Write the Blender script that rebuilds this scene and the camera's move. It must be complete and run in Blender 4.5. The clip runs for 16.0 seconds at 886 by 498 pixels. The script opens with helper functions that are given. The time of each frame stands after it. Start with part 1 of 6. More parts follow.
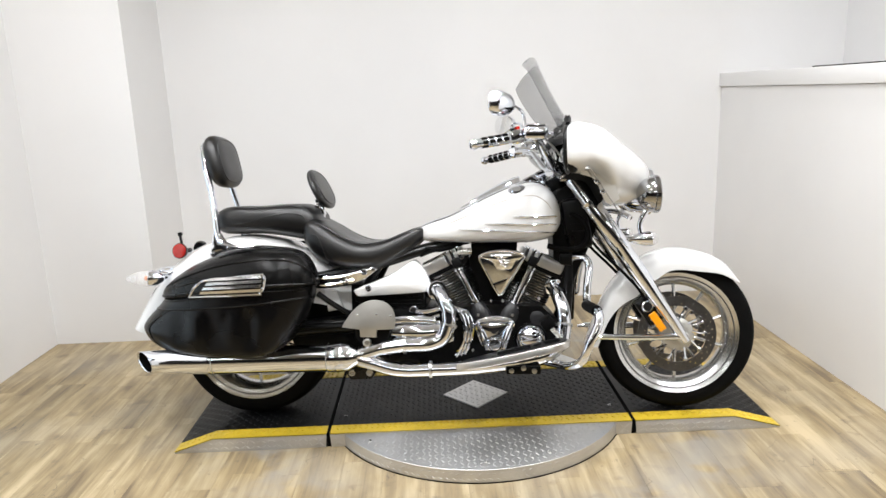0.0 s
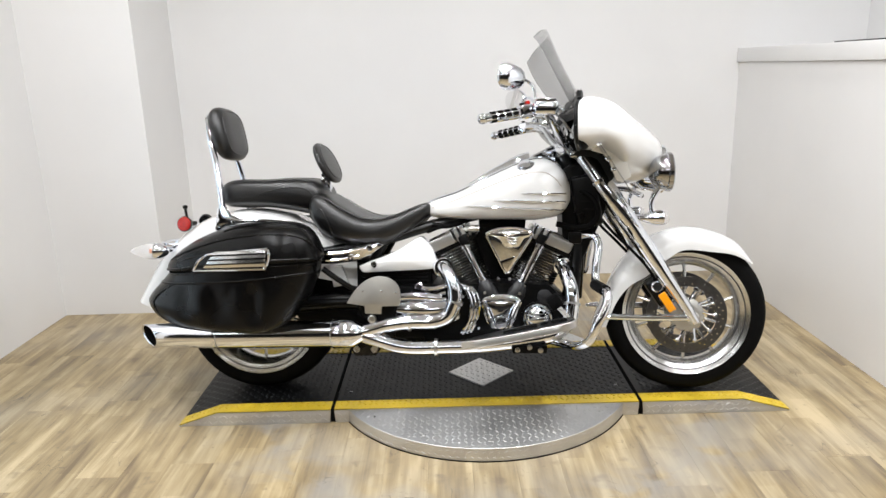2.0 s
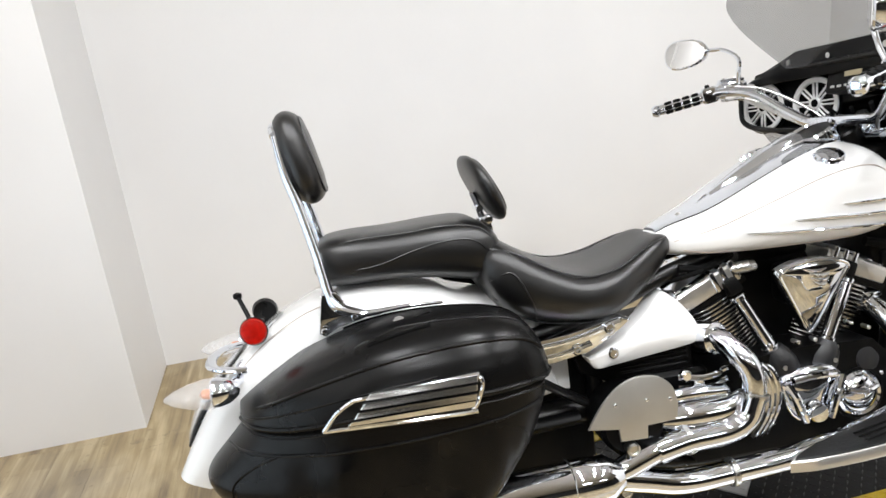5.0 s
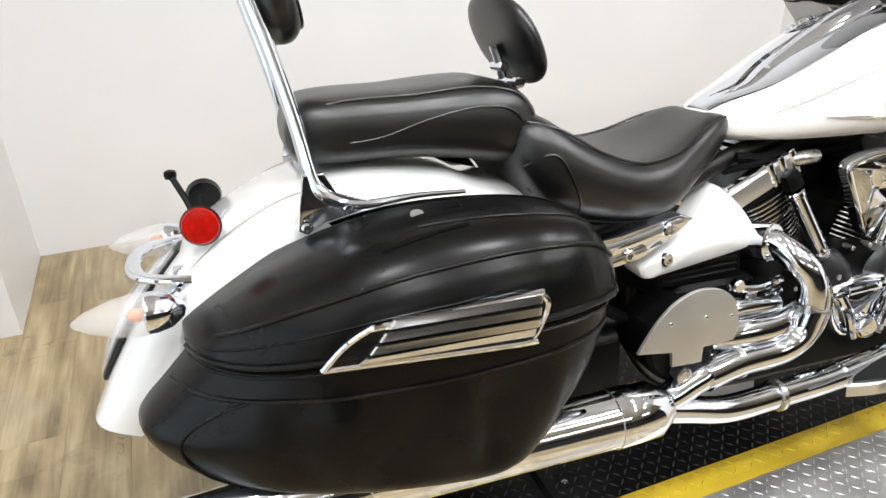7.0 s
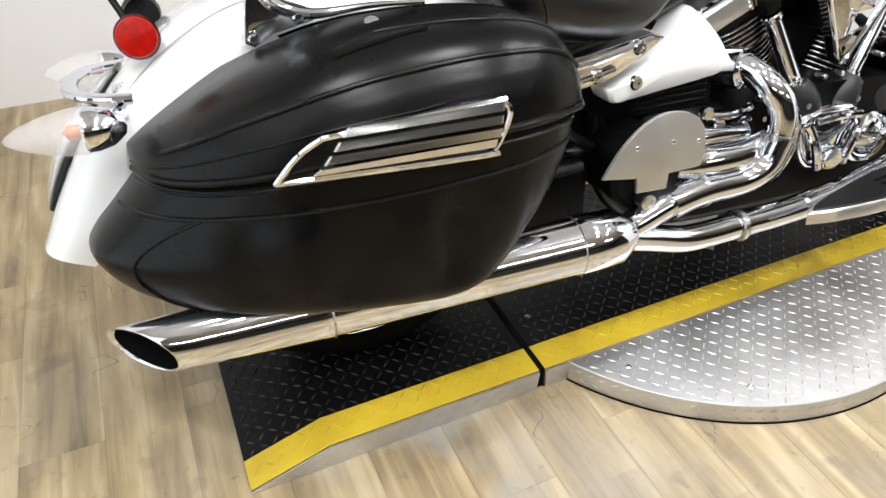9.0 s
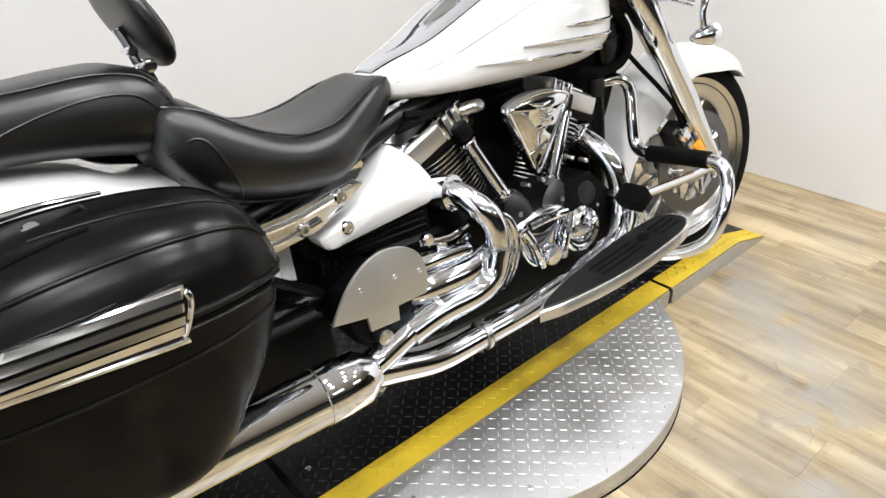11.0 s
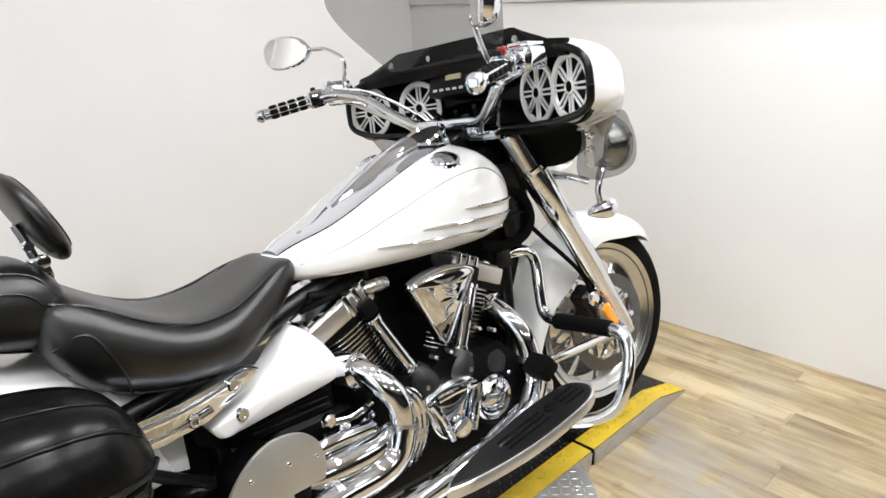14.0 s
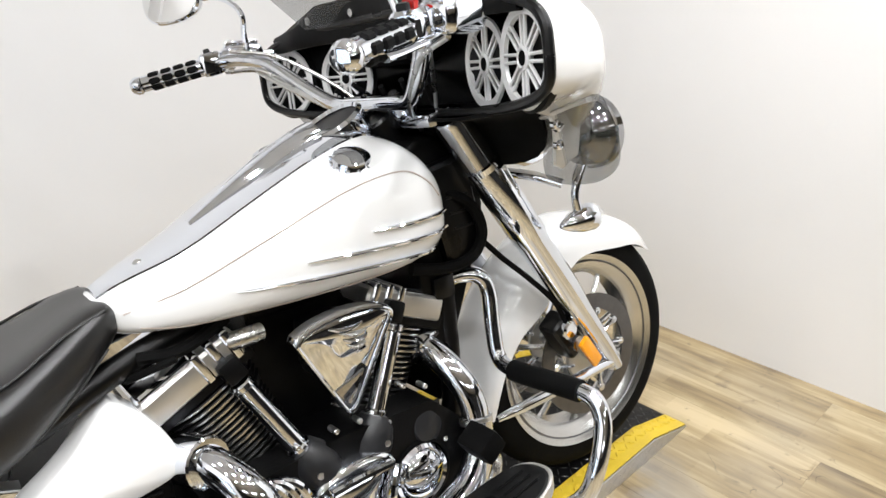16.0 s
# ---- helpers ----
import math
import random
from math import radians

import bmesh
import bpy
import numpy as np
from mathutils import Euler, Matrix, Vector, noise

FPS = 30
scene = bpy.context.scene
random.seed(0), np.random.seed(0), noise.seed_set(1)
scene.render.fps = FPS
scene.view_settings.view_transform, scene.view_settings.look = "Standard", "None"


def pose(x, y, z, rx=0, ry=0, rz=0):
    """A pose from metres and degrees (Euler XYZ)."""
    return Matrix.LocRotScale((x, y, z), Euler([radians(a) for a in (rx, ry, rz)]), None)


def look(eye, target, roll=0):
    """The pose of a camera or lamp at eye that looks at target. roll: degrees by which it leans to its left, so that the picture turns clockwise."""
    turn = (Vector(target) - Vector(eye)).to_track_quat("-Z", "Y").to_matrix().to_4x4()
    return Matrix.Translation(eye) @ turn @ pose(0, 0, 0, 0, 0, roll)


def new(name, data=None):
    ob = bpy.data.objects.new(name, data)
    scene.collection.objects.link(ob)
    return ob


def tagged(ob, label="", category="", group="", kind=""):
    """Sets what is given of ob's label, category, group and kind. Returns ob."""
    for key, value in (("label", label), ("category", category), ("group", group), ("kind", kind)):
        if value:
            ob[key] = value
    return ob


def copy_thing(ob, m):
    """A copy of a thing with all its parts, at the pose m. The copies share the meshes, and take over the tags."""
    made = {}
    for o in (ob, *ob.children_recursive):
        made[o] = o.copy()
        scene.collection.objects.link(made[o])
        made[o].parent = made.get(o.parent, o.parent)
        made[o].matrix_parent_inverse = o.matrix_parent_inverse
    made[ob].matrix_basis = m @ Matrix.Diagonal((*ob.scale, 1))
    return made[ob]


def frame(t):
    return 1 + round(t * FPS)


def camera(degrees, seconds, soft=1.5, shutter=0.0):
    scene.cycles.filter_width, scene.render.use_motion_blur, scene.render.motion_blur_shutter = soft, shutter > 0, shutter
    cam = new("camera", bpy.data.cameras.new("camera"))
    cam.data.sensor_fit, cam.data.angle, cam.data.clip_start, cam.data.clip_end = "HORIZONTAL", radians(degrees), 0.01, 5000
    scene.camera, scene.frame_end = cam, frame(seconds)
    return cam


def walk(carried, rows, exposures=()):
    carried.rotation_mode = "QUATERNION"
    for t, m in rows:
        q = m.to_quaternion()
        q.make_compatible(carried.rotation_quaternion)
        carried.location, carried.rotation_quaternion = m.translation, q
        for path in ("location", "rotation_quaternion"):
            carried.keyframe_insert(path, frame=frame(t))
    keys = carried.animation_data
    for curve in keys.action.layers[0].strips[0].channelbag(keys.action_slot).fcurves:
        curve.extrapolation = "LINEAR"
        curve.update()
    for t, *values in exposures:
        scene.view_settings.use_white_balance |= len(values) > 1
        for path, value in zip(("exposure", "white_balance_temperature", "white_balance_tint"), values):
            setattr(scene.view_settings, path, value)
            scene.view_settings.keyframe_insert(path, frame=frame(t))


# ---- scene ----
cam = camera(65.54, 16.0)
PATH = [
    (0, (0.4393, -2.4689, 1.3384), (0.4674, -0.5189, 0.8948), -2.11),
    (0.5, (0.4255, -2.4742, 1.3368), (0.4676, -0.5249, 0.8912), -2.03),
    (1, (0.4359, -2.4729, 1.341), (0.472, -0.5252, 0.888), -2.12),
    (1.5, (0.4641, -2.4701, 1.3462), (0.4732, -0.5307, 0.8579), -3.74),
    (2, (0.4571, -2.4296, 1.3331), (0.45, -0.4962, 0.8211), -1.61),
    (2.5, (0.3046, -2.4122, 1.3388), (0.2679, -0.4722, 0.8543), -3.17),
    (3, (0.1434, -2.2638, 1.3143), (0.1448, -0.3097, 0.8886), -3.05),
    (3.5, (0.0379, -1.9648, 1.3213), (-0.1219, -0.026, 0.8573), -1.53),
    (4, (-0.1548, -1.7077, 1.3197), (-0.1115, 0.2512, 0.9184), -1.44),
    (4.2, (-0.2266, -1.6048, 1.3533), (-0.133, 0.3318, 0.8624), -3.96),
    (6.3, (-0.5921, -0.7587, 1.2863), (0.089, 0.9766, 0.5618), -1.04),
    (6.5, (-0.5959, -0.7527, 1.2648), (0.0721, 0.9534, 0.4629), -0.92),
    (7, (-0.5896, -0.7579, 1.2199), (0.0612, 0.8779, 0.2708), -0.61),
    (7.5, (-0.5927, -0.7578, 1.1784), (0.0322, 0.7797, 0.0624), 0.35),
    (8, (-0.596, -0.7605, 1.1409), (-0.0158, 0.682, -0.1171), 0.78),
    (8.5, (-0.6009, -0.7714, 1.1174), (-0.0449, 0.6342, -0.1923), 1.58),
    (9, (-0.5811, -0.7817, 1.1232), (0.0684, 0.6469, -0.1167), 0.29),
    (9.5, (-0.5529, -0.7989, 1.1432), (0.2968, 0.5847, -0.0246), 1.23),
    (10, (-0.5198, -0.8211, 1.1616), (0.4832, 0.4955, 0.0389), 1.3),
    (10.2, (-0.4978, -0.819, 1.1644), (0.5304, 0.484, 0.0486), -0.38),
    (12.3, (-0.2995, -0.8861, 1.2471), (0.9849, 0.4501, 0.4958), -1.53),
    (12.5, (-0.2997, -0.8845, 1.2542), (0.9962, 0.455, 0.5288), -1.28),
    (13, (-0.3007, -0.8877, 1.2698), (1.0037, 0.4633, 0.5817), -0.89),
    (13.5, (-0.3003, -0.8993, 1.2724), (1.0191, 0.4514, 0.6128), -1.53),
    (14, (-0.3081, -0.9095, 1.2779), (1.0256, 0.4308, 0.6263), -1.21),
    (14.5, (-0.2768, -0.9158, 1.2544), (1.0403, 0.4051, 0.5331), -3.91),
    (15, (-0.1248, -0.9162, 1.249), (1.1363, 0.454, 0.5195), -3.52),
    (15.5, (0.01, -0.8979, 1.2606), (1.2581, 0.4783, 0.5201), -3.12),
    (16, (0.1469, -0.709, 1.2542), (1.4152, 0.6299, 0.4802), -0.62),
]
EXPOSURES = [(0, -0.03), (1, -0.04), (2, -0.12), (3.5, -0.15), (4.5, -0.06), (6.3, 0.11), (10.2, 0.05), (12.3, -0.14), (13, -0.18), (13.6, -0.09), (14.5, -0.05), (15, 0.0), (16, -0.05)]
walk(cam, [(t, look(eye, target, roll)) for t, eye, target, roll in PATH], EXPOSURES)

# ---- light ----
world = bpy.data.worlds.new("world")
scene.world = world
world.use_nodes = True
world.node_tree.nodes["Background"].inputs[0].default_value = (0.9, 0.95, 1.0, 1)
world.node_tree.nodes["Background"].inputs[1].default_value = 0.05


def area_lamp(x, y, z, size, watts, colour, turn=(0, 0, 0), size_y=0):
    data = bpy.data.lights.new("lamp", "AREA")
    data.energy, data.color, data.size = watts, colour, size
    data.shape = "RECTANGLE" if size_y else "DISK"
    if size_y:
        data.size_y = size_y
    ob = new("lamp", data)
    ob.matrix_basis = pose(x, y, z, *turn)
    return ob


CEILING = 2.9
LAMPS = [(x, y) for x in (-1.0, 0.05, 1.1, 2.0) for y in (-1.75, -0.95, -0.1)]
for lx, ly in LAMPS:
    area_lamp(lx, ly, CEILING - 0.075, 0.12, 14.6, (0.965, 0.975, 1.0))
# added fill: three unseen area lamps out in the hall
for lx in (-2.2, 0.4, 3.0):
    area_lamp(lx, -4.2, CEILING - 0.03, 1.2, 14, (0.95, 0.98, 1.0), size_y=0.6)


# ---- materials ----
def material(name, colour, rough=0.5, metal=0.0, vary=0.0, scale=8.0, bump=0.0, bump_scale=60.0, coat=0.0,
             rough_vary=0.0, spread=0.0, stretch=(1, 1, 1), shine=0.5):
    """Principled surface with noise in colour, gloss and relief; spread varies it from piece to piece."""
    m = bpy.data.materials.new(name)
    m.use_nodes = True
    nt = m.node_tree
    b = nt.nodes["Principled BSDF"]
    b.inputs["Base Color"].default_value = (*colour, 1)
    b.inputs["Roughness"].default_value = rough
    b.inputs["Metallic"].default_value = metal
    b.inputs["Coat Weight"].default_value = coat
    b.inputs["Specular IOR Level"].default_value = shine
    b.inputs["Coat Roughness"].default_value = 0.04
    co = nt.nodes.new("ShaderNodeTexCoord")
    mp = nt.nodes.new("ShaderNodeMapping")
    mp.inputs["Scale"].default_value = stretch
    nt.links.new(co.outputs["Object"], mp.inputs[0])
    if vary or rough_vary:
        n = nt.nodes.new("ShaderNodeTexNoise")
        n.inputs["Scale"].default_value, n.inputs["Detail"].default_value = scale, 6
        nt.links.new(mp.outputs[0], n.inputs["Vector"])
    last = None
    if vary:
        r = nt.nodes.new("ShaderNodeValToRGB")
        r.color_ramp.elements[0].position, r.color_ramp.elements[1].position = 0.3, 0.7
        r.color_ramp.elements[0].color = (*[max(0, c * (1 - vary)) for c in colour], 1)
        r.color_ramp.elements[1].color = (*[min(1, c * (1 + vary)) for c in colour], 1)
        nt.links.new(n.outputs["Fac"], r.inputs[0])
        last = r.outputs[0]
    if spread:
        info = nt.nodes.new("ShaderNodeObjectInfo")
        rng = nt.nodes.new("ShaderNodeMapRange")
        rng.inputs["To Min"].default_value, rng.inputs["To Max"].default_value = 1 - spread, 1 + spread
        nt.links.new(info.outputs["Random"], rng.inputs[0])
        hsv = nt.nodes.new("ShaderNodeHueSaturation")
        nt.links.new(rng.outputs[0], hsv.inputs["Value"])
        if last:
            nt.links.new(last, hsv.inputs["Color"])
        else:
            hsv.inputs["Color"].default_value = (*colour, 1)
        last = hsv.outputs[0]
    if last:
        nt.links.new(last, b.inputs["Base Color"])
    if rough_vary:
        rr = nt.nodes.new("ShaderNodeMapRange")
        rr.inputs["To Min"].default_value = max(0.02, rough - rough_vary)
        rr.inputs["To Max"].default_value = min(1, rough + rough_vary)
        nt.links.new(n.outputs["Fac"], rr.inputs[0])
        nt.links.new(rr.outputs[0], b.inputs["Roughness"])
    if bump:
        n2 = nt.nodes.new("ShaderNodeTexNoise")
        n2.inputs["Scale"].default_value, n2.inputs["Detail"].default_value = bump_scale, 4
        nt.links.new(mp.outputs[0], n2.inputs["Vector"])
        bp = nt.nodes.new("ShaderNodeBump")
        bp.inputs["Strength"].default_value, bp.inputs["Distance"].default_value = bump, 0.002
        nt.links.new(n2.outputs["Fac"], bp.inputs["Height"])
        nt.links.new(bp.outputs[0], b.inputs["Normal"])
    return m


def glass(name, colour, rough=0.02, alpha=0.35):
    m = bpy.data.materials.new(name)
    m.use_nodes = True
    b = m.node_tree.nodes["Principled BSDF"]
    b.inputs["Base Color"].default_value = (*colour, 1)
    b.inputs["Roughness"].default_value = rough
    b.inputs["IOR"].default_value = 1.45
    b.inputs["Alpha"].default_value = alpha
    return m


def glow(name, colour, strength):
    m = bpy.data.materials.new(name)
    m.use_nodes = True
    b = m.node_tree.nodes["Principled BSDF"]
    b.inputs["Base Color"].default_value = (*colour, 1)
    b.inputs["Emission Color"].default_value = (*colour, 1)
    b.inputs["Emission Strength"].default_value = strength
    return m


M_WALL = material("wall_paint", (0.81, 0.805, 0.80), 0.45, vary=0.025, scale=1.5, bump=0.12, bump_scale=140)
M_HALL = material("hall_paint", (0.045, 0.043, 0.042), 0.7, vary=0.5, scale=1.2)
M_CEIL = material("ceiling_paint", (0.68, 0.675, 0.665), 0.8, vary=0.04, scale=3)
M_CHROME = material("chrome", (0.83, 0.86, 0.92), 0.05, 1.0, rough_vary=0.03, scale=14)
M_STEEL = material("brushed_steel", (0.62, 0.62, 0.61), 0.28, 1.0, vary=0.06, scale=30, rough_vary=0.08)
M_SATIN = material("satin_plate", (0.52, 0.51, 0.48), 0.42, 0.85, vary=0.05, scale=20, rough_vary=0.08)
M_DISC = material("disc_steel", (0.17, 0.17, 0.175), 0.34, 1.0, vary=0.1, scale=40, rough_vary=0.08)
M_RIM = material("rim_alloy", (0.66, 0.66, 0.65), 0.24, 1.0, vary=0.04, scale=20)
M_SILVER = material("silver_plastic", (0.80, 0.80, 0.80), 0.32, 0.25, vary=0.03, scale=20)
M_WHITE = material("white_paint", (0.80, 0.80, 0.79), 0.22, 0.0, vary=0.012, scale=4, coat=1.0)
M_PIN = material("pinstripe", (0.50, 0.43, 0.38), 0.3)
# chrome with a lowered base colour; on the auxiliary lamps it imitates dark reflections
M_DARK = material("dark_chrome", (0.42, 0.42, 0.43), 0.06, 1.0, rough_vary=0.03, scale=14)
M_BLACK = material("black_paint", (0.0018, 0.0018, 0.0019), 0.3, vary=0.2, scale=12, rough_vary=0.1, shine=0.3)
M_ENGINE = material("black_casting", (0.0016, 0.0016, 0.0017), 0.42, vary=0.25, scale=25, bump=0.2, bump_scale=220, shine=0.14)
M_PLASTIC = material("black_plastic", (0.002, 0.002, 0.0021), 0.45, vary=0.2, scale=15, bump=0.15, bump_scale=300, shine=0.14)
M_RUBBER = material("rubber", (0.002, 0.002, 0.002), 0.72, vary=0.25, scale=18, bump=0.2, bump_scale=120, shine=0.1)
M_SEAT = material("seat_leather", (0.0035, 0.0033, 0.0032), 0.35, vary=0.25, scale=6, bump=0.10, bump_scale=420, rough_vary=0.10, shine=0.68)
M_BAG = material("bag_leather", (0.0030, 0.0029, 0.0029), 0.27, vary=0.25, scale=5, bump=0.08, bump_scale=210, rough_vary=0.09, shine=0.20)
M_CASE = material("grey_casting", (0.013, 0.013, 0.014), 0.36, vary=0.25, scale=25, bump=0.12, bump_scale=200, shine=0.4)
M_MAT = material("ribbed_mat", (0.006, 0.006, 0.006), 0.36, vary=0.4, scale=20, bump=0.2, bump_scale=150, shine=0.30)
M_ALUM = material("polished_aluminium", (0.74, 0.73, 0.71), 0.30, 0.9, vary=0.05, scale=18, rough_vary=0.08)
M_THREAD = material("thread", (0.05, 0.05, 0.05), 0.6)
M_FIN = material("machined_edge", (0.70, 0.69, 0.67), 0.25, 1.0)
M_RED = material("red_lens", (0.34, 0.006, 0.003), 0.14, vary=0.25, scale=90, coat=1.0, bump=0.25, bump_scale=260)
M_ORANGE = material("orange_lens", (0.95, 0.36, 0.005), 0.2, coat=1.0, bump=0.4, bump_scale=500)
M_CLEAR = glass("clear_lens", (0.86, 0.85, 0.85), 0.06, 0.26)
M_SMOKE = glass("smoked_screen", (0.10, 0.10, 0.10), 0.03, 0.32)
M_WING = glass("smoked_wing", (0.07, 0.075, 0.07), 0.04, 0.36)
M_MIRROR = material("mirror_glass", (0.86, 0.86, 0.86), 0.01, 1.0)
M_PLATE = material("black_plate", (0.004, 0.0041, 0.0044), 0.42, 0.0, vary=0.35, scale=9, rough_vary=0.12, bump=0.2, bump_scale=90, shine=0.2)
M_TREAD = material("worn_tread", (0.011, 0.011, 0.012), 0.34, vary=0.4, scale=14, rough_vary=0.1, shine=0.5)
M_YELLOW = material("yellow_paint", (0.62, 0.44, 0.03), 0.42, vary=0.16, scale=7, bump=0.2, bump_scale=90, rough_vary=0.1)
M_ALU = material("tread_aluminium", (0.63, 0.63, 0.63), 0.43, 0.9, vary=0.12, scale=6, rough_vary=0.12, bump=0.15, bump_scale=120)
M_GAP = material("dark_gap", (0.006, 0.006, 0.006), 0.9, shine=0.02)
M_FRAME = material("stained_wood", (0.022, 0.017, 0.014), 0.45, vary=0.5, scale=9, stretch=(6, 6, 0.6), bump=0.3, bump_scale=50)
M_WIRE = material("grey_wire", (0.16, 0.165, 0.17), 0.45, 0.6)
M_LED = glow("led", (1.0, 0.975, 0.95), 12)
# glow of the added fill panels in the hall
M_FILL = glow("led_panel", (0.95, 0.98, 1.0), 1.6)
# the panel backing emits light itself, standing in for daylight behind the mesh
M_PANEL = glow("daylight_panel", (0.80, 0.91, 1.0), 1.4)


def floor_material():
    """Wood-look vinyl: long grain along y, blotches, and every plank with its own tone."""
    m = bpy.data.materials.new("vinyl_plank")
    m.use_nodes = True
    nt = m.node_tree
    b = nt.nodes["Principled BSDF"]
    geo = nt.nodes.new("ShaderNodeNewGeometry")
    info = nt.nodes.new("ShaderNodeObjectInfo")
    shift = nt.nodes.new("ShaderNodeVectorMath")
    shift.operation = "MULTIPLY_ADD"
    shift.inputs[1].default_value = (7, 13, 3)
    nt.links.new(info.outputs["Random"], shift.inputs[0])
    nt.links.new(geo.outputs["Position"], shift.inputs[2])
    grains = []
    for sc, det, st in ((1.0, 8, (24, 2.2, 1)), (1.0, 6, (9, 2.6, 1)), (1.0, 4, (90, 3.0, 1))):
        mp = nt.nodes.new("ShaderNodeMapping")
        mp.inputs["Scale"].default_value = st
        nt.links.new(shift.outputs[0], mp.inputs[0])
        n = nt.nodes.new("ShaderNodeTexNoise")
        n.inputs["Scale"].default_value, n.inputs["Detail"].default_value = sc, det
        n.inputs["Distortion"].default_value = 0.6
        nt.links.new(mp.outputs[0], n.inputs["Vector"])
        grains.append(n)
    mix = nt.nodes.new("ShaderNodeMath")
    mix.operation = "MULTIPLY_ADD"
    mix.inputs[1].default_value = 0.5
    nt.links.new(grains[0].outputs["Fac"], mix.inputs[0])
    half = nt.nodes.new("ShaderNodeMath")
    half.operation = "MULTIPLY"
    half.inputs[1].default_value = 0.5
    nt.links.new(grains[1].outputs["Fac"], half.inputs[0])
    nt.links.new(half.outputs[0], mix.inputs[2])
    fine = nt.nodes.new("ShaderNodeMath")
    fine.operation = "MULTIPLY_ADD"
    fine.inputs[1].default_value = 0.16
    fine.inputs[2].default_value = -0.08
    nt.links.new(grains[2].outputs["Fac"], fine.inputs[0])
    total = nt.nodes.new("ShaderNodeMath")
    total.operation = "ADD"
    nt.links.new(fine.outputs[0], total.inputs[0])
    nt.links.new(mix.outputs[0], total.inputs[1])
    # the print inside each plank: short staves, each with a tone of its own
    turned = nt.nodes.new("ShaderNodeMapping")
    turned.inputs["Rotation"].default_value = (0, 0, math.pi / 2)
    nt.links.new(shift.outputs[0], turned.inputs[0])
    stave = nt.nodes.new("ShaderNodeTexBrick")
    stave.offset = 0.37
    for key, value in (("Scale", 1.0), ("Mortar Size", 0.0), ("Brick Width", 0.41), ("Row Height", 0.076)):
        stave.inputs[key].default_value = value
    stave.inputs["Color1"].default_value, stave.inputs["Color2"].default_value = (0, 0, 0, 1), (1, 1, 1, 1)
    nt.links.new(turned.outputs[0], stave.inputs["Vector"])
    tone = nt.nodes.new("ShaderNodeMath")
    tone.operation = "MULTIPLY_ADD"
    tone.inputs[1].default_value = 0.075
    nt.links.new(stave.outputs["Color"], tone.inputs[0])
    lower = nt.nodes.new("ShaderNodeMath")
    lower.operation = "ADD"
    lower.inputs[1].default_value = -0.0375
    nt.links.new(total.outputs[0], lower.inputs[0])
    nt.links.new(lower.outputs[0], tone.inputs[2])
    total = tone
    ramp = nt.nodes.new("ShaderNodeValToRGB")
    el = ramp.color_ramp.elements
    el[0].position, el[0].color = 0.34, (0.165, 0.120, 0.068, 1)
    el[1].position, el[1].color = 0.66, (0.53, 0.43, 0.265, 1)
    mid = el.new(0.5)
    mid.color = (0.345, 0.264, 0.145, 1)
    nt.links.new(total.outputs[0], ramp.inputs[0])
    rng = nt.nodes.new("ShaderNodeMapRange")
    rng.inputs["To Min"].default_value, rng.inputs["To Max"].default_value = 0.88, 1.12
    nt.links.new(info.outputs["Random"], rng.inputs[0])
    hsv = nt.nodes.new("ShaderNodeHueSaturation")
    nt.links.new(rng.outputs[0], hsv.inputs["Value"])
    nt.links.new(ramp.outputs[0], hsv.inputs["Color"])
    col = hsv.outputs[0]
    for sc, lo, hi, top, tone in ((1.7, 0.50, 0.74, 0.40, (0.38, 0.35, 0.30)), (9.0, 0.62, 0.72, 0.5, (0.13, 0.10, 0.075)), (34.0, 0.64, 0.74, 0.45, (0.12, 0.095, 0.07))):
        n = nt.nodes.new("ShaderNodeTexNoise")
        n.inputs["Scale"].default_value, n.inputs["Detail"].default_value = sc, 7
        nt.links.new(geo.outputs["Position"], n.inputs["Vector"])
        k = nt.nodes.new("ShaderNodeMapRange")
        k.inputs["From Min"].default_value, k.inputs["From Max"].default_value = lo, hi
        k.inputs["To Max"].default_value = top
        nt.links.new(n.outputs["Fac"], k.inputs[0])
        mx = nt.nodes.new("ShaderNodeMix")
        mx.data_type = "RGBA"
        mx.inputs[7].default_value = (*tone, 1)
        nt.links.new(k.outputs[0], mx.inputs[0])
        nt.links.new(col, mx.inputs[6])
        col = mx.outputs[2]
    def math_node(op, a, c=None, d=None):
        n = nt.nodes.new("ShaderNodeMath")
        n.operation, n.use_clamp = op, op in ("MULTIPLY_ADD", "MULTIPLY")
        for k, q in enumerate((a, c, d)):
            if isinstance(q, (int, float)):
                n.inputs[k].default_value = q
            elif q is not None:
                nt.links.new(q, n.inputs[k])
        return n.outputs[0]

    def noise(scale, detail, warp=0.0):
        n = nt.nodes.new("ShaderNodeTexNoise")
        n.inputs["Scale"].default_value, n.inputs["Detail"].default_value, n.inputs["Distortion"].default_value = scale, detail, warp
        nt.links.new(geo.outputs["Position"], n.inputs["Vector"])
        return n.outputs["Fac"]

    def blend(col, fac, tone):
        mx = nt.nodes.new("ShaderNodeMix")
        mx.data_type = "RGBA"
        mx.inputs[7].default_value = (*tone, 1)
        nt.links.new(fac, mx.inputs[0])
        nt.links.new(col, mx.inputs[6])
        return mx.outputs[2]

    # a worn grey track round the turntable, and thin dark scuffs
    dist = nt.nodes.new("ShaderNodeVectorMath")
    dist.operation = "DISTANCE"
    dist.inputs[1].default_value = (0.597, 0.31, 0)
    nt.links.new(geo.outputs["Position"], dist.inputs[0])
    off = math_node("ABSOLUTE", math_node("SUBTRACT", dist.outputs["Value"], 0.93))
